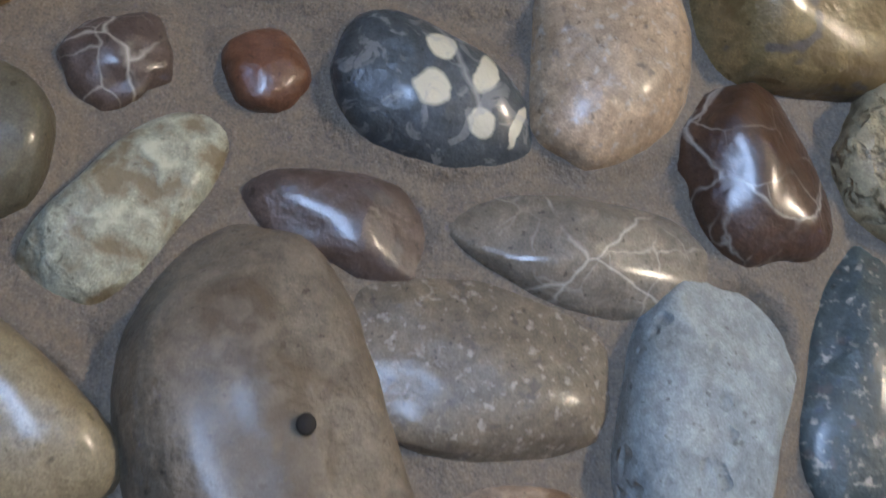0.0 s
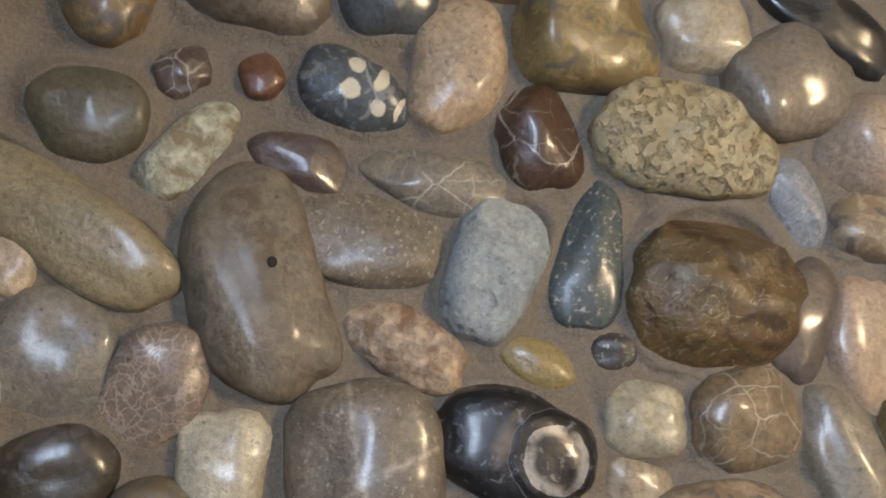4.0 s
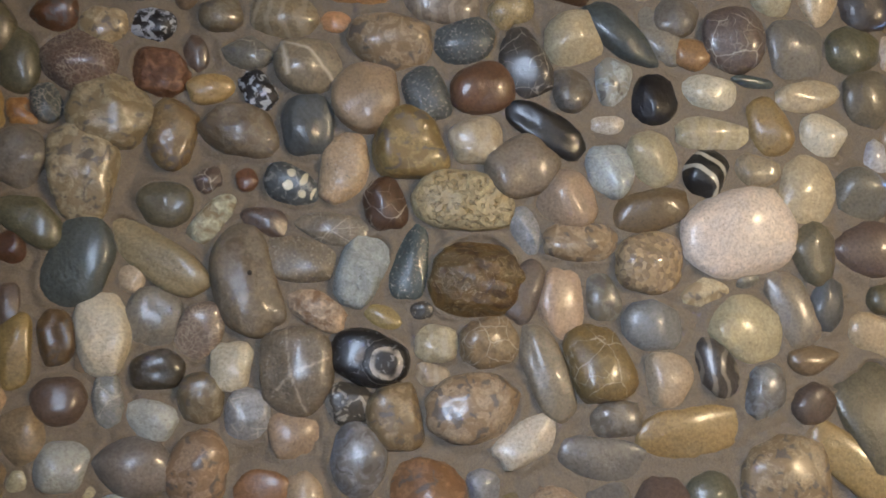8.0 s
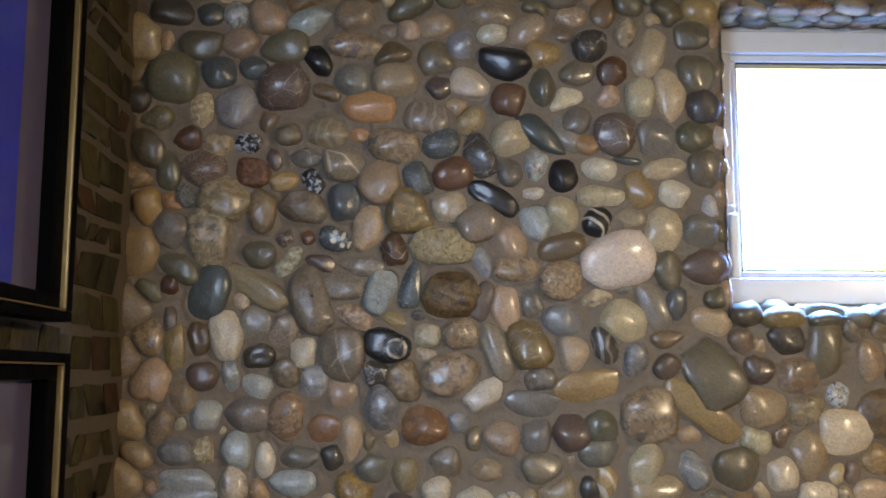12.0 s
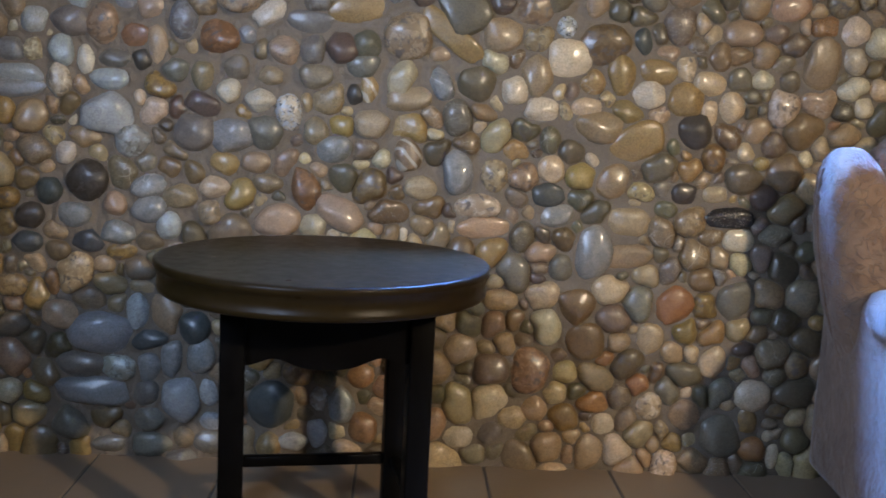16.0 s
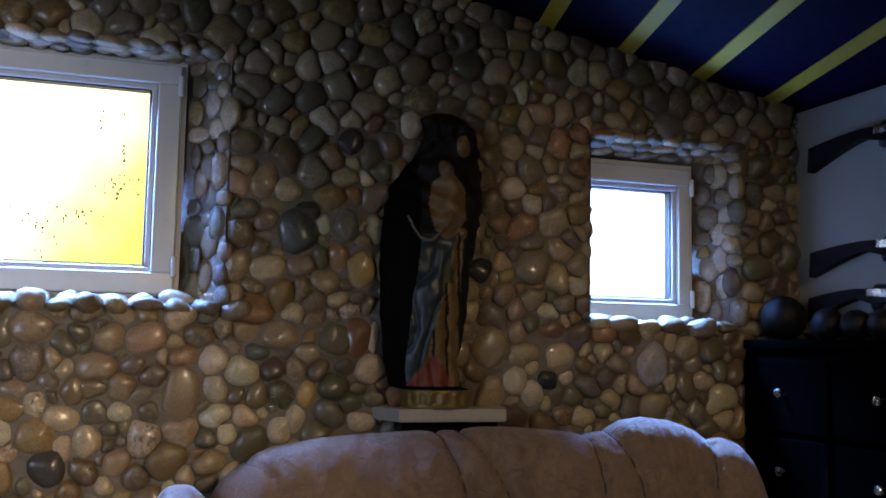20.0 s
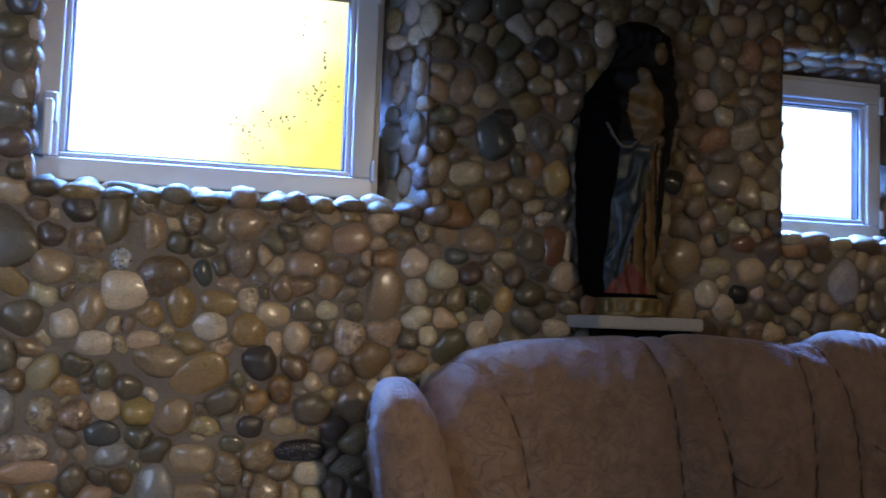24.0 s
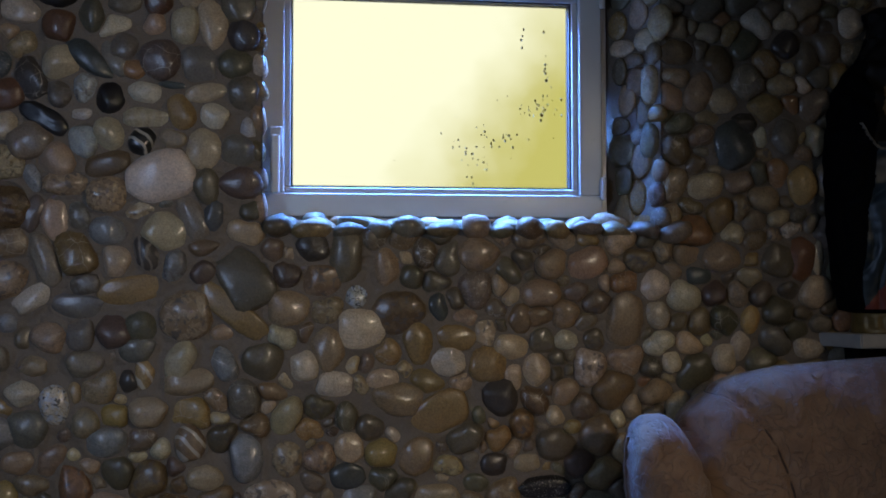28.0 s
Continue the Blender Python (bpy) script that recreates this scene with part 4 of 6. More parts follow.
    for name, colour, rough, metal, gloss in (("worn_gilding", (0.24, 0.16, 0.05), 0.4, 0.3, 0.5), ("faded_red_paint", (0.20, 0.04, 0.024), 0.5, 0, 0.4), ("ochre_painted_wood", (0.20, 0.118, 0.042), 0.45, 0, 0.4), ("shadow_and_back_black", (0.003, 0.003, 0.0035), 0.8, 0, 0.06), ("dark_brown_hood_paint", (0.009, 0.0065, 0.0045), 0.6, 0, 0.2), ("dull_green_paint", (0.06, 0.062, 0.026), 0.5, 0, 0.3), ("pale_fold_rim", (0.17, 0.155, 0.125), 0.45, 0, 0.4)):
        m = simple(name, colour, rough, metal, 60, 0.7, 0.001)
        m.node_tree.nodes["Principled BSDF"].inputs["Specular IOR Level"].default_value = gloss
        ob.data.materials.append(m)
    tagged(ob, "painted wooden robed statue in worn blue, gold and red", "statue")


statue()
shelf = thing("statue_shelf", "small grey stone shelf slab on a dark bracket", "shelf")
bm = bmesh.new()
pts = [(2.015, 0.02), (2.062, -0.115), (2.332, -0.115), (2.382, 0.02)]
for zz in (0.885, 0.915):
    for x, y in pts:
        bm.verts.new((x, y, zz))
bm.verts.ensure_lookup_table()
v = bm.verts
for q in ((3, 2, 1, 0), (4, 5, 6, 7), (0, 1, 5, 4), (1, 2, 6, 5), (2, 3, 7, 6), (3, 0, 4, 7)):
    bm.faces.new([v[k] for k in q])
bmesh.ops.bevel(bm, geom=bm.edges[:], offset=0.003, segments=2, affect="EDGES")
part("slab", bm, MARBLE, shelf, "grey stone slab", smooth=False)
part("bracket", boxed(2.075, 2.32, -0.09, 0.01, 0.845, 0.885, 0.006), BLACKWOOD, shelf, "dark wooden bracket", smooth=False)

# ---- gun board, cabinet and iron balls by the east wall ----
board = thing("display_board", "white board on the wall for old guns", "board")
part("panel", boxed(X1 - 0.025, X1, -1.0, -0.005, 1.12, 1.76, 0.004), WHITEBOARD, board, smooth=False)


def gun(z, y0, tilt, length, label):
    g = thing("gun", label, "gun", (X1 - 0.04, y0, z), group="guns on the white board")
    n = 20
    bm = bmesh.new()
    pts = []
    for k in range(n + 1):
        u = k / n
        top = 0.012 - 0.035 * max(0, 1 - u / 0.34) ** 1.4
        low = -0.016 - 0.075 * max(0, 1 - u / 0.30) ** 1.2 - 0.010 * math.exp(-((u - 0.40) / 0.06) ** 2)
        pts.append((-u * length * 0.75, low, top))
    rows = [[bm.verts.new((x, y, zz)) for x in (-0.014, 0.014) for zz in (lo, hi)] for y, lo, hi in pts]
    for a, b in zip(rows, rows[1:]):
        for p, q in ((0, 1), (1, 3), (3, 2), (2, 0)):
            bm.faces.new((a[p], a[q], b[q], b[p]))
    bm.faces.new((rows[0][0], rows[0][2], rows[0][3], rows[0][1]))
    bm.faces.new((rows[-1][0], rows[-1][1], rows[-1][3], rows[-1][2]))
    bmesh.ops.recalc_face_normals(bm, faces=bm.faces)
    part("stock", bm, GUNWOOD, g, "dark wooden stock", smooth=False)
    part("barrel", placed(turned([(0.009, 0), (0.011, 0.01), (0.008, length * 0.7)], 16), (0, -length * 0.30, 0.016), (90, 0, 0)), GUNMETAL, g, "dark metal barrel")
    part("trigger_guard", placed(turned([(0.004, 0), (0.018, 0.002), (0.018, 0.006), (0.004, 0.008)], 16), (0, -length * 0.30, -0.026), (0, 90, 0)), GUNMETAL, g)
    part("lock_plate", boxed(-0.018, -0.013, -length * 0.40, -length * 0.28, -0.008, 0.014, 0.002), STEEL, g)
    g.matrix_world = pose(X1 - 0.04, y0, z, tilt, 0, 0)


gun(1.66, -0.10, 5, 0.9, "long old gun with a dark wooden butt on the board")
gun(1.365, -0.10, 5, 0.9, "old gun hung at a slant on the white board")
gun(1.24, -0.09, 5, 0.8, "short old gun with a bright lock on the board")

cab = thing("cabinet", "black lacquered chest of drawers with small knobs", "cabinet")
part("carcass", boxed(3.09, X1 - 0.002, -1.1, -0.012, FLOOR, 1.075, 0.004), BLACKCAB, cab, smooth=False)
part("top", boxed(3.075, X1 - 0.002, -1.12, -0.010, 1.075, 1.098, 0.004), BLACKCAB, cab, smooth=False)
for j in range(5):
    for y0, y1 in ((-0.36, -0.03), (-0.71, -0.38), (-1.07, -0.73)):
        z0 = 0.06 + j * 0.2
        d = part("drawer_front", boxed(3.075, 3.092, y0, y1, z0, z0 + 0.185, 0.004), BLACKCAB, cab, smooth=False)
        part("knob", placed(turned([(0.006, 0), (0.006, 0.010), (0.012, 0.014), (0.012, 0.020), (0.006, 0.024)], 16), (3.075, (y0 + y1) / 2, z0 + 0.10), (0, -90, 0)), STEEL, d, "bright metal knob")
for x, y, r, lb in ((3.165, -0.085, 0.062, "large rusty black iron ball on the cabinet"), (3.195, -0.225, 0.043, "black iron ball on the cabinet"), (3.20, -0.325, 0.040, "small black iron ball on the cabinet"), (3.20, -0.42, 0.040, "small black iron ball on the cabinet")):
    bm = bmesh.new()
    bmesh.ops.create_icosphere(bm, subdivisions=4, radius=r)
    for vv in bm.verts:
        vv.co *= 1 + 0.012 * noise.noise(vv.co * 60)
        vv.co.z = max(vv.co.z, -r * 0.99)
    placed(bm, (x, y, 1.098 + r * 0.99))
    tagged(part("iron_ball", bm, IRON), lb, "ball", "iron balls on the cabinet")

# ---- pictures on the west wall ----
FRAMEWOOD = simple("dark_picture_frame", (0.001, 0.001, 0.001), 0.6, 0, 40, 0.4, 0.0003)
GILT = simple("gilt_edge", (0.28, 0.18, 0.06), 0.35, 0.6, 60, 0.3)
FRAMEWOOD.node_tree.nodes["Principled BSDF"].inputs["Specular IOR Level"].default_value = 0.03
# glass reflections are put into the colour of the picture and mount
BLUE_SHEEN = simple("deep_blue_reflection", (0.03, 0.04, 0.42), 0.15, 0, 18, 0.3, 0)
VIOLET_SHEEN = simple("dusky_violet_reflection", (0.11, 0.095, 0.155), 0.12, 0, 18, 0.2, 0)


def picture(y0, y1, z0, z1, inner, label):
    p = thing("picture", label, "picture", group="framed pictures on the side wall")
    x = X0 + 0.018
    a0, a1, b0, b1 = y0, y1, z0, z1
    for name, w, h, x0, x1, mat in (("frame_bar", 0.028, 0.014, x, x + 0.040, FRAMEWOOD), ("gilt_slip", 0.006, 0.003, x, x + 0.042, GILT), ("inner_bar", 0.034, 0.020, x, x + 0.034, FRAMEWOOD)):
        for a in ((a0, a1, b0, b0 + h), (a0, a1, b1 - h, b1), (a0, a0 + w, b0 + h, b1 - h), (a1 - w, a1, b0 + h, b1 - h)):
            part(name, boxed(x0, x1, a[0], a[1], a[2], a[3], 0.0025, 2), mat, p, smooth=False)
        a0, a1, b0, b1 = a0 + w, a1 - w, b0 + h, b1 - h
    part("mount", boxed(x + 0.004, x + 0.012, a0, a1, b0, b1, 0), VIOLET_SHEEN, p, "glossy mount with a violet-grey reflection painted on", smooth=False)
    part("image", boxed(x + 0.012, x + 0.016, a0 + 0.09, a1 - 0.09, b0 + 0.004, b1 - 0.004, 0), inner, p, smooth=False)


picture(-1.4, -0.435, 1.106, 2.0, BLUE_SHEEN, "black framed picture with a gilt edge, deep blue reflection painted on")
picture(-1.4, -0.43, 0.35, 1.062, VIOLET_SHEEN, "black framed picture under glass, violet-grey reflection painted on")

# ---- pebbles ----
TONES = {
    "w": (0.51, 0.455, 0.355), "c": (0.42, 0.345, 0.22), "b": (0.29, 0.22, 0.13), "t": (0.19, 0.132, 0.066), "g": (0.175, 0.163, 0.135),
    "d": (0.062, 0.054, 0.045), "k": (0.013, 0.012, 0.013), "r": (0.092, 0.042, 0.021), "p": (0.38, 0.265, 0.17), "o": (0.33, 0.17, 0.07),
    "y": (0.29, 0.20, 0.07), "n": (0.13, 0.118, 0.075), "u": (0.235, 0.243, 0.25), "s": (0.072, 0.084, 0.088), "v": (0.12, 0.084, 0.066),
    "l": (0.35, 0.38, 0.385), "a": (0.43, 0.36, 0.21), "f": (0.34, 0.245, 0.155), "q": (0.058, 0.078, 0.078), "m": (0.20, 0.162, 0.115),
    "e": (0.40, 0.41, 0.31),
}


def muted(colour):
    """The colour drawn slightly towards grey."""
    grey = sum(colour) / 3
    return [0.86 * c + 0.14 * grey for c in colour]


BALLS = {}
SINGLE = 320      # so many pebbles, those nearest to the walk, are objects of their own
ALONE, JOINED, TAKEN = [], [], []
BINS = 40


def ball(detail):
    """Corners and faces of a unit ball."""
    if detail not in BALLS:
        bm = bmesh.new()
        bmesh.ops.create_icosphere(bm, subdivisions=detail, radius=1.0)
        bm.verts.ensure_lookup_table()
        BALLS[detail] = np.array([v.co[:] for v in bm.verts]), [[v.index for v in f.verts] for f in bm.faces]
        bm.free()
    return BALLS[detail]


def pebble_shape(detail, seed, e=2.2, tx=0.0, tz=0.0, bx=0.0, bz=0.0, rough=0.03, flat=0.75, facets=3):
    """A unit pebble, half wide in x, half deep in y, half high in z; e squares it, tx and tz taper it, bx and bz bend it."""
    c, faces = ball(detail)
    n = (np.abs(c[:, 0]) ** e + np.abs(c[:, 1]) ** 2 + np.abs(c[:, 2]) ** e) ** (1 / e)
    co = c / n[:, None]
    co[:, 1] = np.sign(c[:, 1]) * np.abs(c[:, 1]) ** flat
    off = Vector((seed * 3.1, seed * 1.7, seed * 2.3))
    r = []
    for p in c:
        v = Vector(p)
        r.append(1 + 0.14 * noise.noise(v * 1.2 + off) + (0.02 + 0.6 * rough) * noise.noise(v * 2.2 + off) + (0.006 + 0.35 * rough) * noise.noise(v * 6 + off) + 0.1 * rough * noise.noise(v * 14 + off))
    co *= np.array(r)[:, None]
    rnd = random.Random(seed * 7 + 1)
    for _ in range(facets):
        turn, rise = rnd.uniform(0, 2 * math.pi), rnd.uniform(0.1, 1.2)
        n = np.array((math.cos(turn) * math.cos(rise), -math.sin(rise), math.sin(turn) * math.cos(rise)))
        over = co @ n - rnd.uniform(0.74, 0.92)
        co -= np.outer(np.maximum(over, 0) * rnd.uniform(0.5, 0.85), n)
    x, z = co[:, 0].copy(), co[:, 2].copy()
    co[:, 0] = x * (1 + tz * z) + bz * (z * z - 0.4)
    co[:, 2] = z * (1 + tx * x) + bx * (x * x - 0.4)
    for k in (0, 2):
        lo, hi = co[:, k].min(), co[:, k].max()
        co[:, k] = (2 * co[:, k] - lo - hi) / (hi - lo)
    return co, faces


def outline(co, w, h):
    """How far the pebble reaches from its centre, in BINS directions."""
    px, pz = co[:, 0] * w / 2, co[:, 2] * h / 2
    a = ((np.arctan2(pz, px) / (2 * math.pi) + 1) * BINS).astype(int) % BINS
    reach = np.zeros(BINS)
    np.maximum.at(reach, a, np.hypot(px, pz))
    for k in range(BINS):
        if reach[k] == 0:
            reach[k] = max(reach[k - 1], reach[(k + 1) % BINS])
    return reach


def stone(x, z, w, h, turn=0, tone="b", kind="plain", low=1.0, tint=1.0, **form):
    """One pebble of the north wall: its place, full width and height in metres, the turn in degrees, colour, skin and form."""
    if kind == "plain" and tone in "wcpa":
        kind = "smooth"
    n = len(TAKEN) + 1
    rnd = random.Random(n)
    close = x < 0.36 and 1.02 < z < 1.42
    single = len(ALONE) < SINGLE
    co, faces = pebble_shape(4 if close else 3, n, flat=rnd.uniform(0.52, 0.70), **{"facets": (0 if close else 4 if x < 0.7 else 5) if kind in ("smooth", "swirled", "spotted") else 1 if close else 6, "rough": 0.03 if close else 0.075 if x < 0.7 else 0.09, **form})
    away = min(1.0, max(0.0, (x - 0.6) / 0.3))
    w, h = w * (1 + 0.09 * away), h * (1 + 0.09 * away)
    depth = min(0.034, max(0.010, 0.40 * min(w, h) * low)) * (1 - 0.28 * away)
    m = pose(x, hollow(x, z) - 0.004, z, rnd.gauss(0, 4), turn, rnd.gauss(0, 4)) @ Matrix.Diagonal((w / 2, depth, h / 2, 1))
    k = tint * rnd.uniform(0.9, 1.16)
    # right of x 0.6 the tone gives up some green and blue
    colour = [c * k * rnd.uniform(0.96, 1.04) * (1 - old * away) for c, old in zip(muted(TONES[tone]), (-0.02, 0.06, 0.17))]
    TAKEN.append((x, z, w / 2, h / 2, radians(turn), outline(co, w, h), depth))
    if not single:
        JOINED.append((co, faces, m, colour, kind))
        return
    me = bpy.data.meshes.new("pebble")
    me.from_pydata(co, [], faces)
    me.polygons.foreach_set("use_smooth", np.ones(len(me.polygons), bool))
    me.materials.append(STONE[kind])
    ob = new("pebble", me)
    ob.parent = WALL
    ob.matrix_world = m
    ob.color = (*colour, 1)
    ALONE.append(ob)


stone(-0.104, 1.261, 0.070, 0.056, 3, "n", "smooth", e=2.3)
stone(-0.055, 1.291, 0.037, 0.032, -24, "v", "veined", e=2.5, rough=0.1)
stone(-0.011, 1.294, 0.029, 0.031, -6, "r", "smooth", e=2.1, tint=1.5)
stone(0.042, 1.288, 0.074, 0.049, 21, "s", "spotted", e=2.2, tx=-0.1)
stone(0.104, 1.311, 0.060, 0.092, 10, "p", "speckled", e=2.3, bz=-0.14, tint=1.05)
stone(0.154, 1.270, 0.055, 0.067, -14, "r", "veined", e=2.6, rough=0.05)
stone(-0.048, 1.246, 0.078, 0.034, -52, "e", "crusty", e=2.5, tx=-0.08)
stone(0.015, 1.245, 0.066, 0.035, 14, "v", "patched", e=2.3, tx=0.1)
stone(0.091, 1.239, 0.094, 0.042, 9, "m", "veined", e=2.2, tx=0.32, bx=0.1)
stone(-0.009, 1.173, 0.079, 0.147, -19, "m", "worn", e=2.7, bz=0.26, tz=-0.08, facets=0)
stone(0.057, 1.201, 0.090, 0.060, 8, "m", "speckled", e=2.8, rough=0.06, low=0.7)
stone(0.129, 1.191, 0.060, 0.098, 18, "l", "porous", e=2.3, tz=0.08)
stone(0.186, 1.202, 0.046, 0.093, 8, "q", "speckled", e=2.8, tz=-0.18, bz=0.12, low=0.7)
stone(0.078, 1.143, 0.081, 0.043, 26, "f", "crusty", e=2.5, rough=0.12)
stone(-0.054, 1.114, 0.054, 0.077, 22, "m", "netted", e=2.2, tint=1.3)
stone(-0.015, 1.073, 0.051, 0.060, -6, "w", "smooth", e=2.3, tz=0.12, rough=0.08)
stone(0.058, 1.071, 0.093, 0.105, -1, "m", "crossed", e=2.5)
stone(0.141, 1.088, 0.098, 0.066, 18, "k", "swirled", e=2.3, bx=0.05)
stone(0.155, 1.136, 0.052, 0.030, 21, "y", "smooth", e=2.2, low=0.6, tx=0.2)
stone(0.200, 1.146, 0.031, 0.024, -4, "d", "speckled")
stone(0.219, 1.107, 0.055, 0.047, 4, "c", "banded", e=3.2, rough=0.1)
stone(0.215, 1.070, 0.045, 0.029, 12, "b", "banded", e=2.6, low=0.7)
stone(0.279, 1.110, 0.074, 0.064, -19, "t", "veined", e=2.6, rough=0.1, tint=1.3)
stone(0.262, 1.185, 0.116, 0.113, -12, "t", "conglomerate", e=2.5, rough=0.2, tint=0.5, facets=5)
stone(0.245, 1.278, 0.125, 0.077, 5, "a", "pitted", e=2.4, rough=0.06)
stone(0.320, 1.172, 0.041, 0.081, 20, "v", "smooth", e=2.3)
stone(-0.110, 1.199, 0.147, 0.056, 32, "b", "smooth", e=2.5, tx=0.12, tint=1.15)
stone(0.179, 1.345, 0.101, 0.089, -2, "y", "patched", e=2.4, tz=-0.4)
stone(0.315, 1.320, 0.093, 0.078, -27, "m", "smooth", e=2.3, tint=1.1)
stone(0.320, 1.245, 0.035, 0.063, -20, "u", "speckled", e=2.3)
stone(-0.108, 1.127, 0.069, 0.074, -2, "g", "smooth", e=2.3, low=0.6, tint=1.1)
stone(-0.098, 1.066, 0.065, 0.050, -16, "d", "patched", e=2.3)
stone(-0.162, 1.106, 0.067, 0.101, -8, "w", "smooth", e=2.5, tz=0.16, tint=1.2)
stone(-0.135, 1.172, 0.032, 0.036, -2, "c", "smooth")
stone(-0.195, 1.185, 0.076, 0.115, 18, "s", "smooth", e=2.4, low=0.7)
stone(-0.048, 1.038, 0.057, 0.060, -1, "m", "patched", e=2.3)
stone(0.007, 1.019, 0.055, 0.065, 6, "u", "veined", e=2.5)
stone(0.061, 0.999, 0.069, 0.061, -1, "f", "smooth", e=2.6, low=0.6)
stone(0.121, 1.038, 0.061, 0.053, -16, "d", "spotty", e=2.5, rough=0.1)
stone(0.173, 1.022, 0.070, 0.080, -9, "b", "patched", e=2.5)
stone(0.264, 1.035, 0.117, 0.082, -9, "f", "patched", e=2.3, rough=0.08)
stone(0.325, 0.998, 0.087, 0.050, -31, "w", "smooth", e=2.3)
stone(0.347, 1.079, 0.052, 0.124, -23, "m", "smooth", e=2.4, tint=1.15)
stone(0.409, 1.090, 0.087, 0.095, -9, "y", "veined", e=2.9, tint=0.75)
stone(0.365, 1.158, 0.058, 0.092, -1, "p", "smooth", e=2.3, low=0.6, tint=1.1)
stone(0.414, 1.170, 0.045, 0.067, -13, "g", "patched", e=3.2, low=0.7)
stone(0.473, 1.135, 0.080, 0.064, 9, "u", "smooth", e=2.3, tint=0.9)
stone(0.490, 1.073, 0.062, 0.069, -1, "c", "smooth", e=2.8)
stone(0.548, 1.090, 0.053, 0.080, -30, "d", "banded", e=2.3)
stone(0.588, 1.136, 0.102, 0.080, 20, "c", "smooth", e=2.6, low=0.6)
stone(0.643, 1.163, 0.054, 0.112, -20, "m", "smooth", e=2.5, low=0.7)
stone(0.517, 1.014, 0.138, 0.064, -14, "y", "smooth", e=2.7, low=0.5)
stone(0.426, 1.028, 0.065, 0.053, -7, "g", "patched", e=2.6)
stone(0.470, 1.210, 0.088, 0.080, -2, "b", "gravel", e=2.4, rough=0.06)
stone(0.537, 1.179, 0.064, 0.035, -19, "c", "patched", e=2.3, rough=0.1)
stone(0.587, 1.196, 0.033, 0.022, -11, "g", "plain")
stone(0.578, 1.251, 0.147, 0.112, -12, "w", "smooth", e=2.4, bx=-0.06, tint=1.15)
stone(0.390, 1.234, 0.101, 0.058, -6, "f", "patched", e=2.8)
stone(0.469, 1.276, 0.104, 0.055, -18, "t", "smooth", e=2.5, tint=0.85)
stone(0.368, 1.285, 0.084, 0.076, 6, "f", "smooth", e=2.3, tz=-0.42)
stone(0.421, 1.322, 0.062, 0.076, -2, "l", "veined", e=2.3)
stone(0.472, 1.339, 0.066, 0.075, -22, "c", "smooth", e=2.4)
stone(0.538, 1.319, 0.062, 0.065, -2, "k", "striped", e=2.5, tz=0.3)
stone(0.601, 1.330, 0.060, 0.045, 1, "f", "smooth", e=2.3, tint=0.8)
stone(0.664, 1.308, 0.075, 0.088, -2, "c", "smooth", e=2.4, low=0.7)
stone(0.548, 1.372, 0.106, 0.049, 1, "c", "banded", e=3)
stone(0.621, 1.385, 0.061, 0.086, -18, "y", "smooth", e=2.4)
stone(0.685, 1.378, 0.062, 0.057, -3, "w", "smooth")
stone(0.543, 1.424, 0.077, 0.052, 7, "w", "smooth", e=2.4)
stone(0.473, 1.411, 0.063, 0.071, 5, "k", "smooth", e=2.3, tz=-0.1)
stone(0.343, 1.369, 0.114, 0.047, 30, "k", "smooth", e=3, rough=0.06)
stone(0.419, 1.378, 0.046, 0.029, -3, "w", "veined")
stone(0.261, 1.351, 0.073, 0.062, -8, "c", "banded", e=3)
stone(0.264, 1.415, 0.082, 0.067, -19, "r", "smooth", e=2.4, tint=1.7)
stone(0.198, 1.405, 0.058, 0.072, -26, "s", "speckled", e=2.3)
stone(0.316, 1.452, 0.068, 0.097, -15, "d", "veined", e=2.4, tz=0.1)
stone(0.240, 1.473, 0.091, 0.059, -22, "s", "speckled", e=2.4)
stone(0.375, 1.483, 0.079, 0.077, -4, "c", "smooth", e=2.4)
stone(0.373, 1.418, 0.056, 0.059, -3, "g", "patched", e=2.9)
stone(0.425, 1.432, 0.052, 0.071, 13, "l", "patched", e=2.4)
stone(0.436, 1.491, 0.122, 0.057, 42, "q", "plain", e=2.6, tx=-0.2)
stone(0.484, 1.497, 0.051, 0.092, -24, "g", "smooth", e=2.4, low=0.7)
stone(0.525, 1.472, 0.058, 0.042, 11, "o", "smooth")
stone(0.503, 1.520, 0.063, 0.057, -4, "g", "smooth", e=2.6)
stone(0.579, 1.496, 0.090, 0.094, -21, "v", "veined", e=2.4)
stone(0.656, 1.484, 0.077, 0.086, -11, "g", "smooth", e=3, low=0.6)
stone(0.670, 1.427, 0.092, 0.040, -11, "c", "smooth")
stone(0.603, 1.440, 0.067, 0.020, 5, "q", "plain", low=0.7)
stone(0.126, 1.397, 0.082, 0.091, -2, "b", "smooth", e=2.2, tint=1.2)
stone(0.057, 1.361, 0.064, 0.076, -7, "s", "smooth", e=2.9)
stone(-0.021, 1.353, 0.103, 0.066, 12, "m", "patched", e=2.5, tz=-0.22, rough=0.1)
stone(-0.100, 1.344, 0.061, 0.092, 5, "t", "patched", e=2.4, rough=0.12, tint=1.3)
stone(-0.172, 1.367, 0.103, 0.091, 17, "c", "patched", e=2.6, rough=0.14, tint=0.85)
stone(-0.198, 1.289, 0.091, 0.133, -8, "c", "patched", e=2.5, tz=0.3, rough=0.12, tint=0.95)
stone(-0.213, 1.425, 0.094, 0.079, 8, "v", "netted", e=2.3, tint=1.2)
stone(-0.121, 1.418, 0.078, 0.059, 15, "r", "crusty", e=2.5, rough=0.16, tint=2)
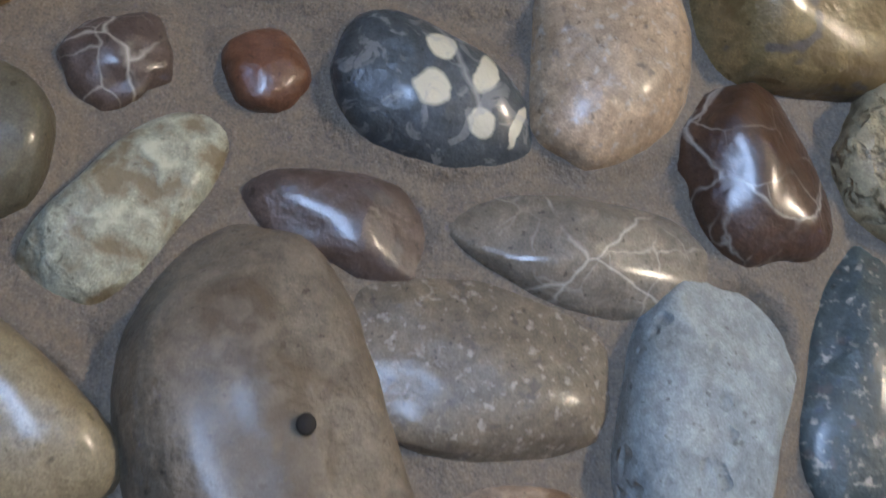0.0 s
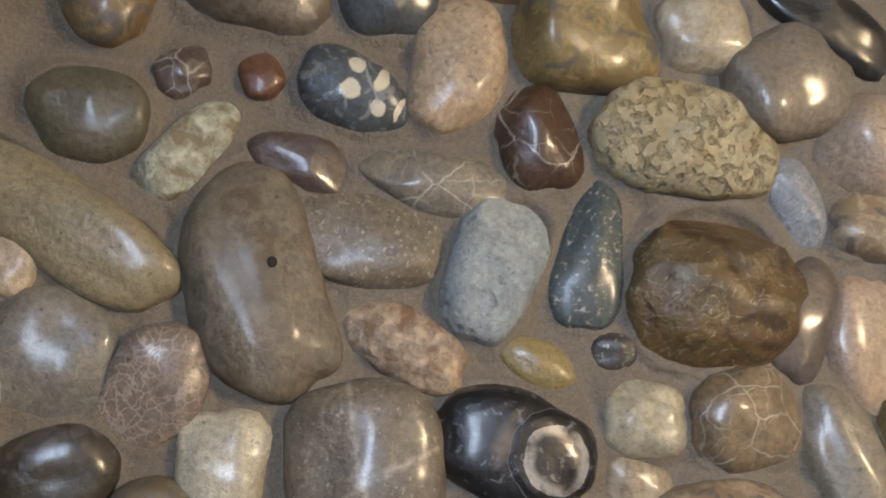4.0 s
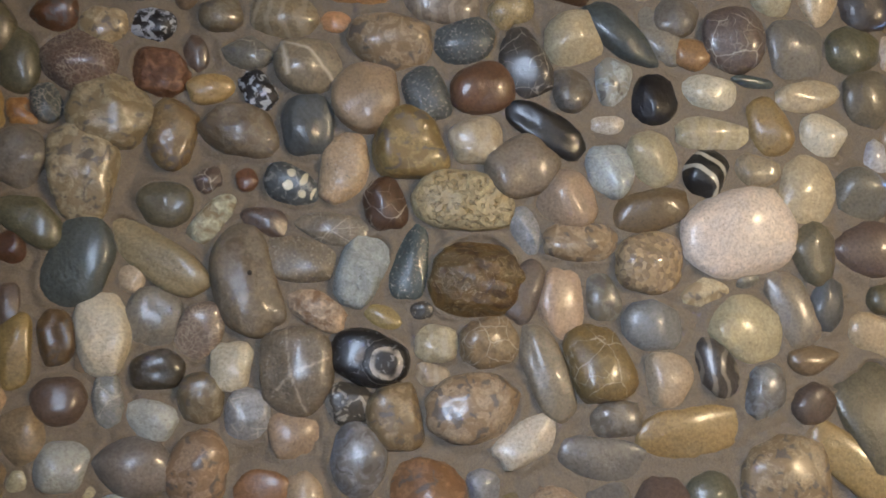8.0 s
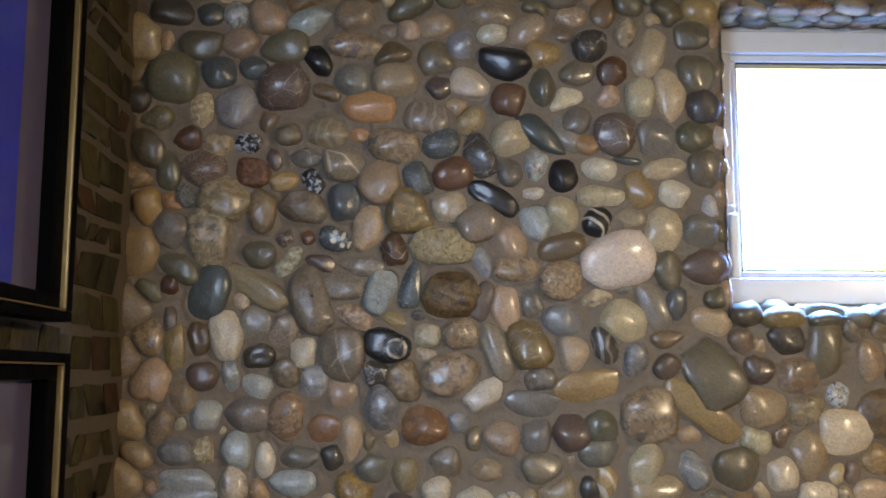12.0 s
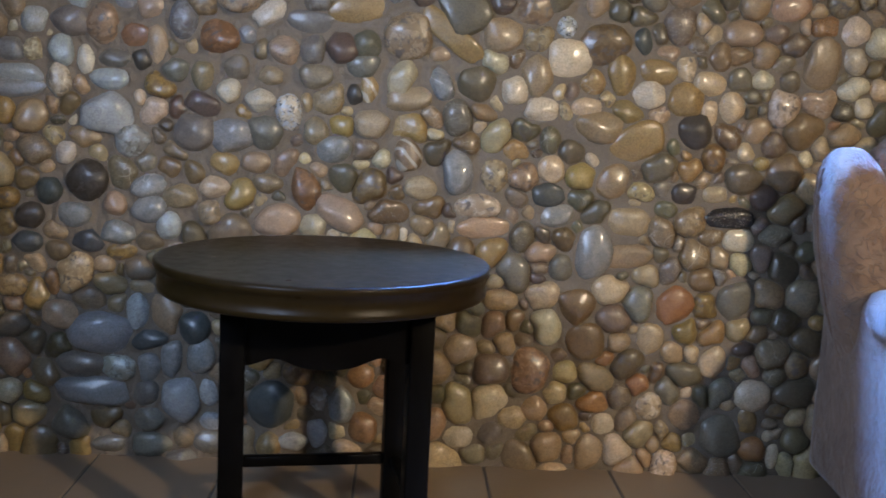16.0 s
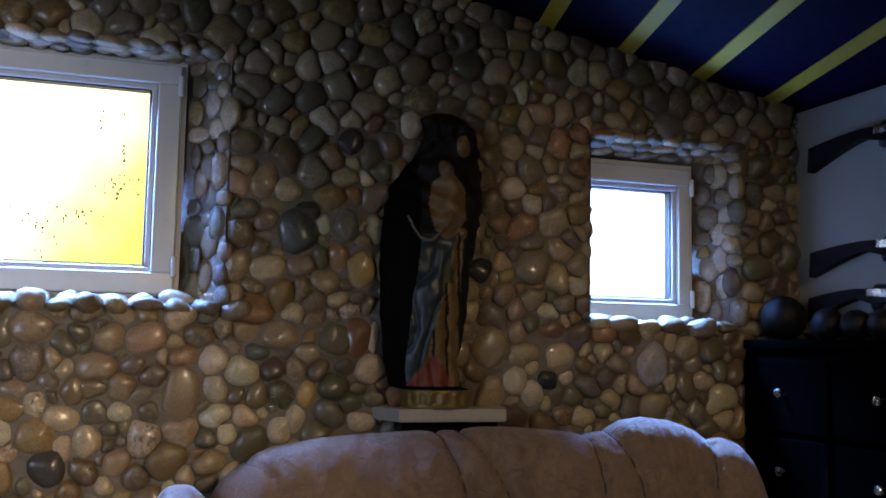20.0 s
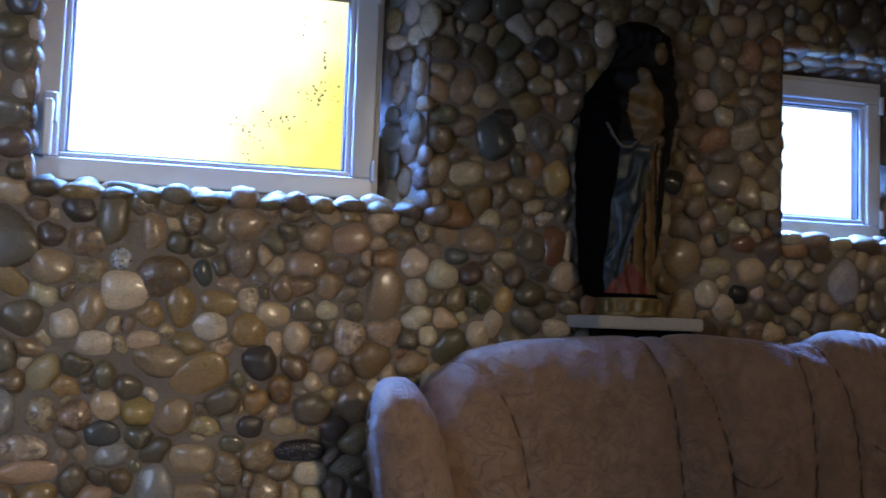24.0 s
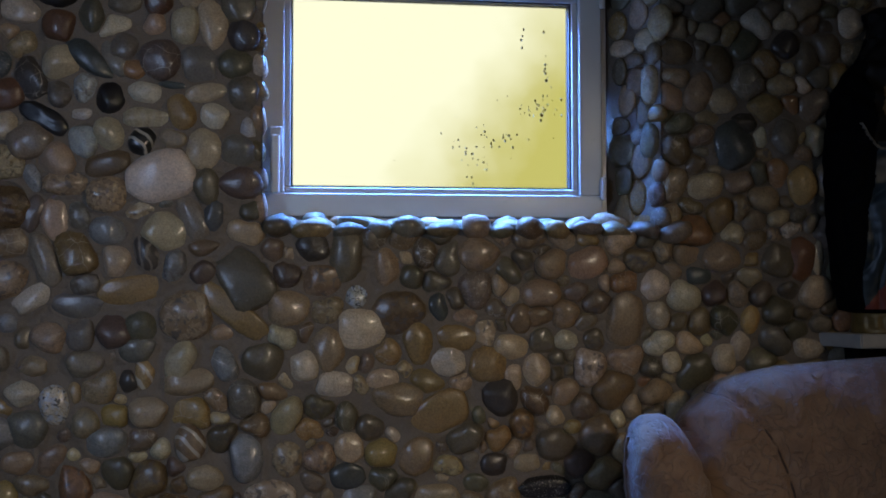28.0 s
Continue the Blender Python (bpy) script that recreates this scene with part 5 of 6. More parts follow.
stone(-0.080, 1.443, 0.034, 0.049, -9, "v", "patched")
stone(-0.018, 1.448, 0.071, 0.045, 5, "g", "veined", e=2.4)
stone(-0.059, 1.402, 0.059, 0.038, -14, "y", "smooth", e=2.5, tint=1.3)
stone(-0.003, 1.400, 0.041, 0.061, -35, "k", "blotched", e=2.5, rough=0.2)
stone(0.058, 1.435, 0.094, 0.073, 10, "m", "lined", e=2.5, tint=1.1)
stone(0.084, 1.491, 0.044, 0.028, 0, "o", "smooth", tint=1.35)
stone(0.151, 1.471, 0.109, 0.085, -3, "b", "patched", e=2.5, rough=0.06, tint=1.1)
stone(0.024, 1.494, 0.085, 0.067, -3, "b", "banded", e=2.4)
stone(-0.050, 1.494, 0.060, 0.054, -3, "m", "patched")
stone(-0.128, 1.474, 0.062, 0.045, 2, "k", "blotched", e=2.5, rough=0.14)
stone(-0.185, 1.471, 0.061, 0.056, 17, "c", "patched", e=2.5)
stone(-0.244, 1.482, 0.060, 0.057, -6, "r", "patched", tint=1.6)
stone(-0.244, 1.372, 0.036, 0.051, -18, "s", "netted")
stone(-0.203, 1.029, 0.064, 0.059, -1, "v", "smooth", e=2.4, tint=1.1)
stone(-0.150, 1.030, 0.036, 0.069, -7, "u", "veined", e=2.5, rough=0.1)
stone(-0.101, 1.010, 0.065, 0.047, 13, "l", "smooth", e=2.5)
stone(-0.212, 1.099, 0.047, 0.069, -1, "t", "patched", e=2.5, rough=0.08)
stone(-0.178, 1.079, 0.031, 0.038, -2, "b", "plain")
stone(0.607, 1.062, 0.055, 0.074, 15, "u", "patched", e=2.6)
stone(0.664, 1.052, 0.055, 0.054, -1, "v", "smooth")
stone(0.667, 1.103, 0.065, 0.038, -7, "t", "smooth", e=2.5)
stone(0.685, 1.170, 0.043, 0.076, -1, "s", "smooth")
stone(0.673, 1.229, 0.059, 0.081, -26, "n", "smooth", e=2.4)
stone(-0.272, 1.598, 0.108, 0.104, -1, "n", "smooth")
stone(-0.185, 1.613, 0.073, 0.068, -1, "s", "plain")
stone(-0.120, 1.622, 0.060, 0.048, -1, "s", "plain")
stone(0.003, 1.635, 0.053, 0.080, -22, "k", "smooth", e=3)
stone(0.104, 1.546, 0.117, 0.067, 6, "o", "smooth", tint=1.2)
stone(-0.060, 1.585, 0.109, 0.101, -1, "v", "veined")
stone(-0.095, 1.724, 0.076, 0.076, -1, "p", "smooth")
stone(-0.013, 1.713, 0.094, 0.057, -26, "l", "veined")
stone(-0.146, 1.669, 0.077, 0.063, -11, "p", "smooth")
stone(-0.061, 1.663, 0.098, 0.069, -1, "n", "smooth", e=2.8)
stone(0.075, 1.669, 0.111, 0.061, -5, "b", "patched")
stone(0.147, 1.649, 0.077, 0.054, -16, "t", "plain", tint=0.7)
stone(0.071, 1.596, 0.078, 0.068, 0, "g", "plain")
stone(0.153, 1.596, 0.097, 0.073, -10, "b", "smooth")
stone(-0.218, 1.538, 0.053, 0.080, -1, "c", "crusty")
stone(-0.152, 1.545, 0.085, 0.092, -1, "u", "veined")
stone(0.213, 1.524, 0.109, 0.063, 8, "m", "banded")
stone(0.240, 1.583, 0.062, 0.051, 0, "v", "plain")
stone(0.297, 1.591, 0.088, 0.064, 8, "w", "smooth", e=2.8)
stone(0.364, 1.634, 0.109, 0.076, 12, "k", "smooth", tx=-0.1, e=2.5)
stone(0.372, 1.558, 0.073, 0.072, 0, "r", "smooth", tint=1.5)
stone(0.281, 1.670, 0.054, 0.069, 0, "u", "plain")
stone(0.339, 1.691, 0.063, 0.047, -1, "w", "smooth")
stone(0.407, 1.699, 0.090, 0.056, -29, "p", "smooth")
stone(0.438, 1.653, 0.074, 0.062, -1, "y", "smooth")
stone(0.435, 1.586, 0.057, 0.081, 0, "n", "plain")
stone(0.503, 1.615, 0.074, 0.057, -1, "m", "plain")
stone(0.531, 1.666, 0.076, 0.076, -21, "d", "veined")
stone(0.569, 1.615, 0.065, 0.070, 0, "r", "patched", tint=1.6)
stone(0.598, 1.695, 0.050, 0.064, -1, "c", "patched")
stone(0.647, 1.655, 0.066, 0.115, 20, "c", "smooth", low=0.7)
stone(0.623, 1.565, 0.066, 0.083, 0, "c", "smooth")
stone(0.683, 1.571, 0.060, 0.112, -10, "c", "smooth")
stone(0.563, 1.568, 0.050, 0.051, 0, "p", "smooth")
stone(0.743, 1.549, 0.074, 0.071, 0, "d", "plain")
stone(0.734, 1.617, 0.074, 0.086, -1, "n", "smooth", e=3)
stone(0.725, 1.690, 0.074, 0.057, 0, "n", "smooth", e=3)
stone(0.730, 1.487, 0.074, 0.068, -1, "n", "plain")
stone(0.736, 1.306, 0.075, 0.067, 0, "g", "smooth")
stone(0.754, 1.355, 0.036, 0.046, 0, "l", "smooth", tz=-0.4)
stone(0.739, 1.236, 0.095, 0.072, 5, "v", "smooth")
stone(0.751, 1.038, 0.108, 0.140, -26, "n", "smooth", e=2.8, tint=0.8, low=0.6)
stone(0.726, 0.970, 0.175, 0.055, 38, "y", "smooth", e=3.2)
stone(0.484, 0.930, 0.075, 0.074, -10, "v", "smooth", e=3)
stone(0.421, 0.924, 0.059, 0.070, 0, "g", "smooth", e=3)
stone(0.411, 0.981, 0.111, 0.053, 3, "g", "smooth", e=3, low=0.6)
stone(0.541, 0.940, 0.069, 0.063, 0, "n", "smooth", e=2.6)
stone(0.631, 0.961, 0.113, 0.111, 15, "b", "patched", rough=0.1)
stone(0.619, 0.869, 0.061, 0.095, 24, "c", "smooth")
stone(0.547, 0.841, 0.046, 0.064, 0, "y", "striped", tint=1.5)
stone(0.514, 0.827, 0.043, 0.051, -1, "d", "plain")
stone(0.707, 0.863, 0.052, 0.086, -29, "u", "veined")
stone(0.786, 0.864, 0.088, 0.079, 0, "n", "smooth")
stone(0.212, 0.939, 0.096, 0.078, 0, "o", "patched", tint=0.8)
stone(0.133, 0.970, 0.069, 0.093, 5, "u", "patched")
stone(0.075, 0.917, 0.047, 0.087, -9, "p", "plain")
stone(-0.046, 0.953, 0.073, 0.104, 0, "p", "patched")
stone(-0.115, 0.958, 0.101, 0.074, 14, "g", "smooth")
stone(0.028, 0.933, 0.071, 0.057, 0, "o", "smooth", low=0.6, tint=0.7)
stone(-0.193, 0.958, 0.070, 0.059, 4, "l", "smooth", e=3)
stone(-0.244, 0.891, 0.071, 0.059, -10, "u", "plain")
stone(-0.224, 0.840, 0.110, 0.045, 1, "l", "smooth", e=3.2)
stone(-0.195, 0.891, 0.046, 0.058, 0, "c", "crusty")
stone(-0.133, 0.891, 0.059, 0.080, 0, "l", "smooth")
stone(-0.081, 0.876, 0.040, 0.070, 0, "w", "smooth")
stone(-0.141, 0.830, 0.063, 0.080, 0, "w", "patched")
stone(-0.027, 0.835, 0.098, 0.051, -1, "l", "plain")
stone(0.045, 0.882, 0.050, 0.051, -1, "d", "plain")
stone(0.890, 1.103, 0.068, 0.064, 0, "d", "patched")
stone(0.958, 1.088, 0.072, 0.122, 0, "n", "smooth")
stone(0.834, 1.045, 0.065, 0.057, 0, "v", "patched")
stone(0.908, 1.032, 0.085, 0.069, 0, "f", "patched", tint=0.8)
stone(0.842, 0.977, 0.087, 0.080, 0, "b", "smooth")
stone(0.993, 0.931, 0.098, 0.087, 14, "w", "smooth")
stone(0.981, 0.999, 0.046, 0.052, -1, "l", "blotched")
stone(1.048, 1.062, 0.053, 0.081, 0, "b", "plain")
stone(0.874, 0.854, 0.067, 0.066, 20, "w", "plain")
stone(-0.279, 1.422, 0.055, 0.087, -4, "n", "plain")
stone(-0.269, 1.305, 0.064, 0.075, -4, "g", "plain")
stone(-0.252, 1.234, 0.097, 0.052, 33, "n", "plain")
stone(-0.270, 1.200, 0.036, 0.045, -2, "r", "plain")
stone(-0.267, 1.132, 0.029, 0.058, 0, "v", "plain")
stone(-0.256, 1.085, 0.040, 0.093, -2, "y", "plain", e=3)
stone(-0.238, 0.992, 0.057, 0.070, -1, "b", "plain")
stone(0.275, 0.947, 0.045, 0.042, -1, "u", "plain")
stone(0.747, 1.426, 0.064, 0.076, -3, "n", "plain")
stone(-0.281, 1.730, 0.094, 0.063, 0, "d", "plain")
stone(-0.205, 1.728, 0.063, 0.054, 0, "s", "plain")
stone(-0.156, 1.723, 0.052, 0.059, 0, "l", "patched")
stone(0.075, 1.725, 0.079, 0.069, 0, "b", "plain")
stone(-0.220, 1.666, 0.093, 0.069, -11, "n", "plain")
stone(0.179, 1.697, 0.047, 0.046, 0, "p", "plain")
stone(0.018, 1.574, 0.069, 0.037, 15, "t", "plain")
stone(-0.316, 1.460, 0.067, 0.095, -31, "n", "patched")
stone(-0.346, 1.555, 0.068, 0.058, -1, "d", "plain")
stone(0.339, 1.727, 0.103, 0.051, -1, "b", "plain")
stone(0.229, 1.709, 0.077, 0.059, -1, "p", "plain")
stone(-0.018, 0.881, 0.083, 0.047, 0, "g", "plain")
stone(0.118, 0.862, 0.066, 0.055, -1, "g", "plain")
stone(0.253, 0.875, 0.065, 0.059, 0, "m", "plain")
stone(0.358, 0.917, 0.073, 0.070, 0, "p", "speckled")
stone(0.430, 0.863, 0.085, 0.059, 0, "m", "plain")
stone(0.535, 0.892, 0.084, 0.056, -15, "g", "plain")
stone(0.921, 0.889, 0.067, 0.093, -3, "b", "smooth")
stone(0.936, 0.813, 0.073, 0.058, 1, "w", "smooth", e=3)
stone(1.041, 0.825, 0.073, 0.041, 1, "c", "smooth")
stone(1.180, 0.859, 0.073, 0.058, -3, "w", "smooth")
stone(1.196, 0.911, 0.085, 0.054, 7, "y", "smooth")
stone(1.113, 0.901, 0.064, 0.091, -3, "y", "plain")
stone(1.260, 0.921, 0.045, 0.063, -3, "w", "patched")
stone(1.321, 0.889, 0.082, 0.055, 5, "c", "smooth")
stone(1.371, 0.838, 0.059, 0.070, -2, "c", "smooth")
stone(1.266, 0.851, 0.082, 0.078, -3, "y", "plain")
stone(1.320, 0.825, 0.037, 0.058, -2, "c", "plain")
stone(1.385, 0.902, 0.053, 0.055, -2, "n", "plain")
stone(1.436, 0.905, 0.053, 0.042, -2, "w", "plain")
stone(1.070, 0.782, 0.107, 0.070, 12, "b", "smooth")
stone(1.157, 0.748, 0.129, 0.085, -22, "y", "smooth", low=0.6)
stone(1.159, 0.975, 0.042, 0.062, -18, "s", "plain")
stone(1.070, 0.964, 0.120, 0.090, -3, "t", "patched")
stone(1.569, 0.945, 0.081, 0.117, 12, "b", "smooth")
stone(1.639, 1.024, 0.068, 0.065, -39, "w", "plain")
stone(1.678, 0.855, 0.044, 0.050, -3, "w", "plain")
stone(0.964, 0.623, 0.076, 0.054, -2, "s", "plain")
stone(0.803, 0.589, 0.104, 0.059, -5, "w", "patched")
stone(0.967, 0.681, 0.059, 0.059, -3, "c", "plain")
stone(0.838, 0.662, 0.059, 0.079, -2, "c", "patched")
stone(0.819, 0.542, 0.122, 0.051, -3, "p", "smooth")
stone(0.986, 0.575, 0.079, 0.054, -13, "u", "plain")
stone(1.387, 0.589, 0.110, 0.051, 1, "k", "speckled")
stone(1.349, 0.640, 0.060, 0.037, -3, "c", "plain")
stone(1.413, 0.740, 0.043, 0.042, -3, "c", "plain")
stone(1.277, 0.637, 0.060, 0.051, -3, "d", "plain")
stone(0.950, 0.209, 0.091, 0.111, -2, "p", "patched", tint=0.8)
stone(1.073, 0.282, 0.091, 0.085, -3, "t", "smooth")
stone(1.047, 0.362, 0.087, 0.082, -3, "t", "plain", tz=0.3)
stone(1.272, 0.378, 0.094, 0.086, -44, "o", "smooth")
stone(1.418, 0.397, 0.083, 0.094, 27, "g", "smooth")
stone(1.225, 0.295, 0.059, 0.073, -2, "c", "plain")
stone(1.378, 0.246, 0.062, 0.074, -2, "c", "plain")
stone(1.480, 0.167, 0.083, 0.075, -2, "w", "plain")
stone(1.473, 0.100, 0.048, 0.065, -1, "y", "plain")
stone(1.542, 0.021, 0.031, 0.065, -2, "w", "plain")
stone(1.232, 0.133, 0.062, 0.063, -2, "w", "patched")
stone(0.962, 0.118, 0.058, 0.064, -23, "p", "smooth")
stone(0.913, 0.094, 0.068, 0.055, -2, "c", "smooth")
stone(0.786, 0.042, 0.073, 0.055, -2, "w", "smooth")
stone(0.859, 0.055, 0.061, 0.058, -2, "g", "plain")
stone(1.098, 0.014, 0.063, 0.091, 14, "b", "smooth")
stone(1.014, -0.042, 0.071, 0.056, -2, "c", "plain")
stone(1.127, 0.085, 0.053, 0.049, -2, "w", "plain")
stone(1.351, 0.001, 0.070, 0.063, 18, "b", "plain")
stone(1.414, 0.067, 0.098, 0.102, -2, "g", "smooth")
stone(1.321, 0.113, 0.070, 0.070, -23, "b", "plain")
stone(0.818, -0.066, 0.053, 0.056, -1, "s", "plain")
stone(1.144, 0.486, 0.132, 0.057, -8, "b", "smooth")
stone(-0.043, 0.259, 0.158, 0.107, 3, "u", "smooth")
stone(-0.062, 0.122, 0.180, 0.076, 1, "u", "smooth", e=2.6)
stone(-0.088, 0.184, 0.115, 0.070, -2, "g", "smooth")
stone(0.138, 0.112, 0.094, 0.113, 3, "l", "smooth", e=2.6)
stone(0.040, 0.315, 0.056, 0.089, -2, "l", "plain")
stone(-0.132, 0.301, 0.088, 0.069, -2, "p", "smooth")
stone(-0.005, 0.180, 0.087, 0.066, -2, "l", "patched")
stone(0.066, 0.183, 0.059, 0.074, -2, "u", "plain")
stone(0.117, 0.205, 0.058, 0.097, 9, "u", "plain")
stone(0.168, 0.280, 0.076, 0.086, -2, "s", "plain")
stone(0.182, 0.214, 0.070, 0.097, 19, "u", "plain")
stone(0.066, 0.249, 0.090, 0.052, -10, "s", "plain")
stone(0.203, 0.128, 0.045, 0.071, -1, "l", "plain")
stone(0.060, 0.122, 0.065, 0.062, -2, "g", "plain")
stone(-0.114, 0.049, 0.091, 0.086, -2, "g", "smooth", tz=-0.4)
stone(0.067, 0.061, 0.080, 0.060, -2, "g", "plain")
stone(0.073, -0.000, 0.106, 0.060, -2, "g", "smooth")
stone(-0.024, -0.003, 0.085, 0.048, -2, "g", "plain")
stone(-0.089, -0.074, 0.105, 0.075, -2, "c", "smooth", e=3)
stone(0.009, -0.065, 0.106, 0.075, -2, "v", "plain")
stone(0.094, -0.068, 0.060, 0.060, -2, "l", "smooth", e=3)
stone(0.145, 0.023, 0.060, 0.055, -2, "b", "plain")
stone(0.210, 0.060, 0.060, 0.047, -2, "l", "plain")
stone(0.204, 0.011, 0.071, 0.060, -2, "g", "plain")
stone(0.146, -0.046, 0.083, 0.081, -2, "g", "plain")
stone(0.347, 0.105, 0.111, 0.119, -2, "s", "smooth")
stone(0.401, 0.018, 0.084, 0.048, -1, "l", "veined")
stone(0.458, 0.123, 0.046, 0.068, -3, "l", "patched")
stone(0.510, 0.111, 0.067, 0.093, -2, "u", "plain")
stone(0.559, 0.058, 0.072, 0.084, -2, "o", "plain")
stone(0.554, 0.181, 0.069, 0.059, -22, "o", "plain")
stone(0.343, 0.009, 0.067, 0.063, -2, "y", "plain")
stone(0.454, 0.041, 0.051, 0.075, -1, "l", "plain")
stone(0.338, -0.095, 0.070, 0.070, -2, "c", "plain")
stone(0.397, -0.086, 0.067, 0.070, -2, "l", "plain")
stone(0.477, -0.076, 0.081, 0.064, -2, "b", "plain")
stone(0.544, -0.074, 0.061, 0.070, 20, "l", "plain")
stone(-0.224, 0.807, 0.122, 0.046, -3, "u", "smooth", e=3)
stone(-0.027, 0.764, 0.132, 0.099, 9, "l", "smooth", tz=-0.35)
stone(0.179, 0.790, 0.086, 0.056, 23, "v", "smooth", e=2.5)
stone(0.235, 0.823, 0.057, 0.062, -3, "w", "plain")
stone(0.307, 0.805, 0.074, 0.058, -3, "w", "smooth")
stone(0.372, 0.780, 0.062, 0.087, -12, "w", "blotched")
stone(0.024, 0.701, 0.088, 0.074, -18, "l", "patched")
stone(-0.122, 0.668, 0.048, 0.059, 28, "w", "smooth")
stone(-0.075, 0.608, 0.098, 0.101, -3, "d", "patched")
stone(0.178, 0.852, 0.063, 0.068, -3, "b", "plain")
stone(0.232, 0.660, 0.073, 0.053, 18, "y", "smooth", tint=1.3)
stone(0.163, 0.637, 0.052, 0.058, -4, "t", "plain")
stone(0.208, 0.607, 0.074, 0.058, -3, "c", "smooth")
stone(0.301, 0.665, 0.077, 0.049, -2, "b", "smooth")
stone(0.162, 0.726, 0.096, 0.090, -3, "g", "smooth")
stone(0.244, 0.724, 0.107, 0.082, -3, "u", "plain")
stone(0.319, 0.733, 0.085, 0.083, -3, "g", "plain")
stone(0.432, 0.745, 0.058, 0.072, -2, "b", "plain")
stone(0.638, 0.824, 0.108, 0.060, -13, "b", "smooth")
stone(0.637, 0.698, 0.068, 0.078, -28, "t", "striped", tint=1.2)
stone(0.411, 0.611, 0.067, 0.108, -28, "o", "patched", tint=0.8)
stone(0.489, 0.562, 0.123, 0.075, 28, "p", "smooth")
stone(0.349, 0.537, 0.114, 0.078, -11, "p", "smooth")
stone(0.432, 0.528, 0.064, 0.060, -3, "c", "plain")
stone(0.197, 0.550, 0.058, 0.064, -3, "c", "patched")
stone(0.064, 0.550, 0.086, 0.070, -3, "u", "plain")
stone(0.133, 0.585, 0.086, 0.059, -3, "b", "plain")
stone(0.063, 0.601, 0.086, 0.058, -18, "u", "veined")
stone(0.558, 0.764, 0.086, 0.071, -3, "c", "plain")
stone(0.472, 0.703, 0.088, 0.064, -3, "u", "plain")
stone(-0.106, 0.530, 0.085, 0.059, -2, "u", "plain")
stone(-0.200, 0.526, 0.074, 0.064, -3, "d", "plain")
stone(-0.156, 0.579, 0.062, 0.069, -3, "s", "plain")
stone(-0.012, 0.560, 0.055, 0.064, -3, "p", "plain")
stone(-0.005, 0.496, 0.086, 0.059, -2, "u", "plain")
stone(-0.075, 0.473, 0.083, 0.056, -2, "s", "plain")
stone(-0.207, 0.467, 0.076, 0.056, -2, "s", "plain")
stone(0.108, 0.514, 0.059, 0.071, -3, "l", "plain")
stone(1.487, 1.071, 0.091, 0.065, -17, "p", "smooth")
stone(1.740, 1.042, 0.058, 0.041, -2, "s", "plain")
stone(1.796, 1.085, 0.095, 0.062, -3, "b", "smooth")
stone(1.924, 1.077, 0.079, 0.075, -2, "n", "smooth", e=3)
stone(1.978, 1.083, 0.067, 0.099, 6, "r", "smooth", tint=2.4, e=2.7)
stone(2.018, 1.085, 0.036, 0.077, -2, "w", "plain")
stone(1.987, 1.249, 0.068, 0.092, -4, "y", "smooth", tint=1.4)
stone(1.999, 0.879, 0.073, 0.045, -1, "w", "veined")
stone(1.861, 0.943, 0.047, 0.062, -1, "y", "smooth", tint=1.5)
stone(1.834, 0.889, 0.046, 0.071, 18, "w", "plain")
stone(1.799, 0.861, 0.058, 0.066, -1, "w", "plain")
stone(2.398, 0.980, 0.066, 0.071, -15, "w", "smooth")
stone(2.488, 0.982, 0.059, 0.049, -1, "k", "plain")
stone(2.445, 0.946, 0.061, 0.071, -2, "w", "plain")
stone(2.381, 1.586, 0.062, 0.064, -5, "c", "plain")
stone(2.109, 1.618, 0.065, 0.071, 9, "w", "smooth")
stone(2.296, 1.259, 0.071, 0.065, -4, "k", "plain")
stone(2.328, 1.062, 0.101, 0.101, -2, "b", "plain")
stone(2.524, 1.041, 0.080, 0.072, -2, "c", "plain")
stone(2.500, 1.112, 0.069, 0.047, -2, "r", "smooth", tint=2)
stone(1.746, 1.454, 0.059, 0.096, 26, "b", "plain")
stone(1.695, 1.539, 0.078, 0.060, -5, "t", "plain")
stone(1.847, 1.385, 0.072, 0.045, -4, "d", "patched")
stone(1.942, 1.357, 0.064, 0.080, -4, "g", "plain")
stone(0.756, 0.663, 0.070, 0.105, -11, "u", "plain")
stone(1.151, 0.567, 0.097, 0.067, 1, "c", "plain")
stone(0.672, 0.627, 0.077, 0.054, 0, "c", "plain")
stone(1.111, 0.659, 0.085, 0.073, -42, "b", "smooth")
stone(0.326, 0.860, 0.061, 0.049, 0, "b", "plain")
stone(1.246, 1.091, 0.085, 0.073, -4, "b", "plain")
stone(1.292, 0.784, 0.075, 0.082, -1, "d", "plain")
stone(1.758, 1.240, 0.084, 0.060, -4, "c", "plain")
stone(1.826, 1.334, 0.091, 0.109, -5, "s", "plain")
stone(1.801, 1.436, 0.065, 0.057, -6, "c", "plain")
stone(1.950, 1.563, 0.062, 0.067, -6, "d", "plain")
stone(2.796, 1.028, 0.090, 0.115, 6, "l", "plain")
stone(1.379, 0.953, 0.061, 0.043, -2, "t", "plain")
stone(1.335, 0.948, 0.052, 0.067, -2, "t", "plain")
stone(1.076, 0.493, 0.086, 0.123, 11, "u", "plain")

# flat dark button on the large bent pebble, standing in for its shaded pit
hole = bmesh.new()
bmesh.ops.create_icosphere(hole, subdivisions=3, radius=1.0)
hole = part("hole", hole, simple("shaded_pit_spot", (0.03, 0.024, 0.018), 0.9, 0, 200, 0.3), WALL)
hole.matrix_world = pose(0.001, hollow(0.001, 1.180) - 0.0355, 1.180) @ Matrix.Diagonal((0.0027, 0.0014, 0.0030, 1))

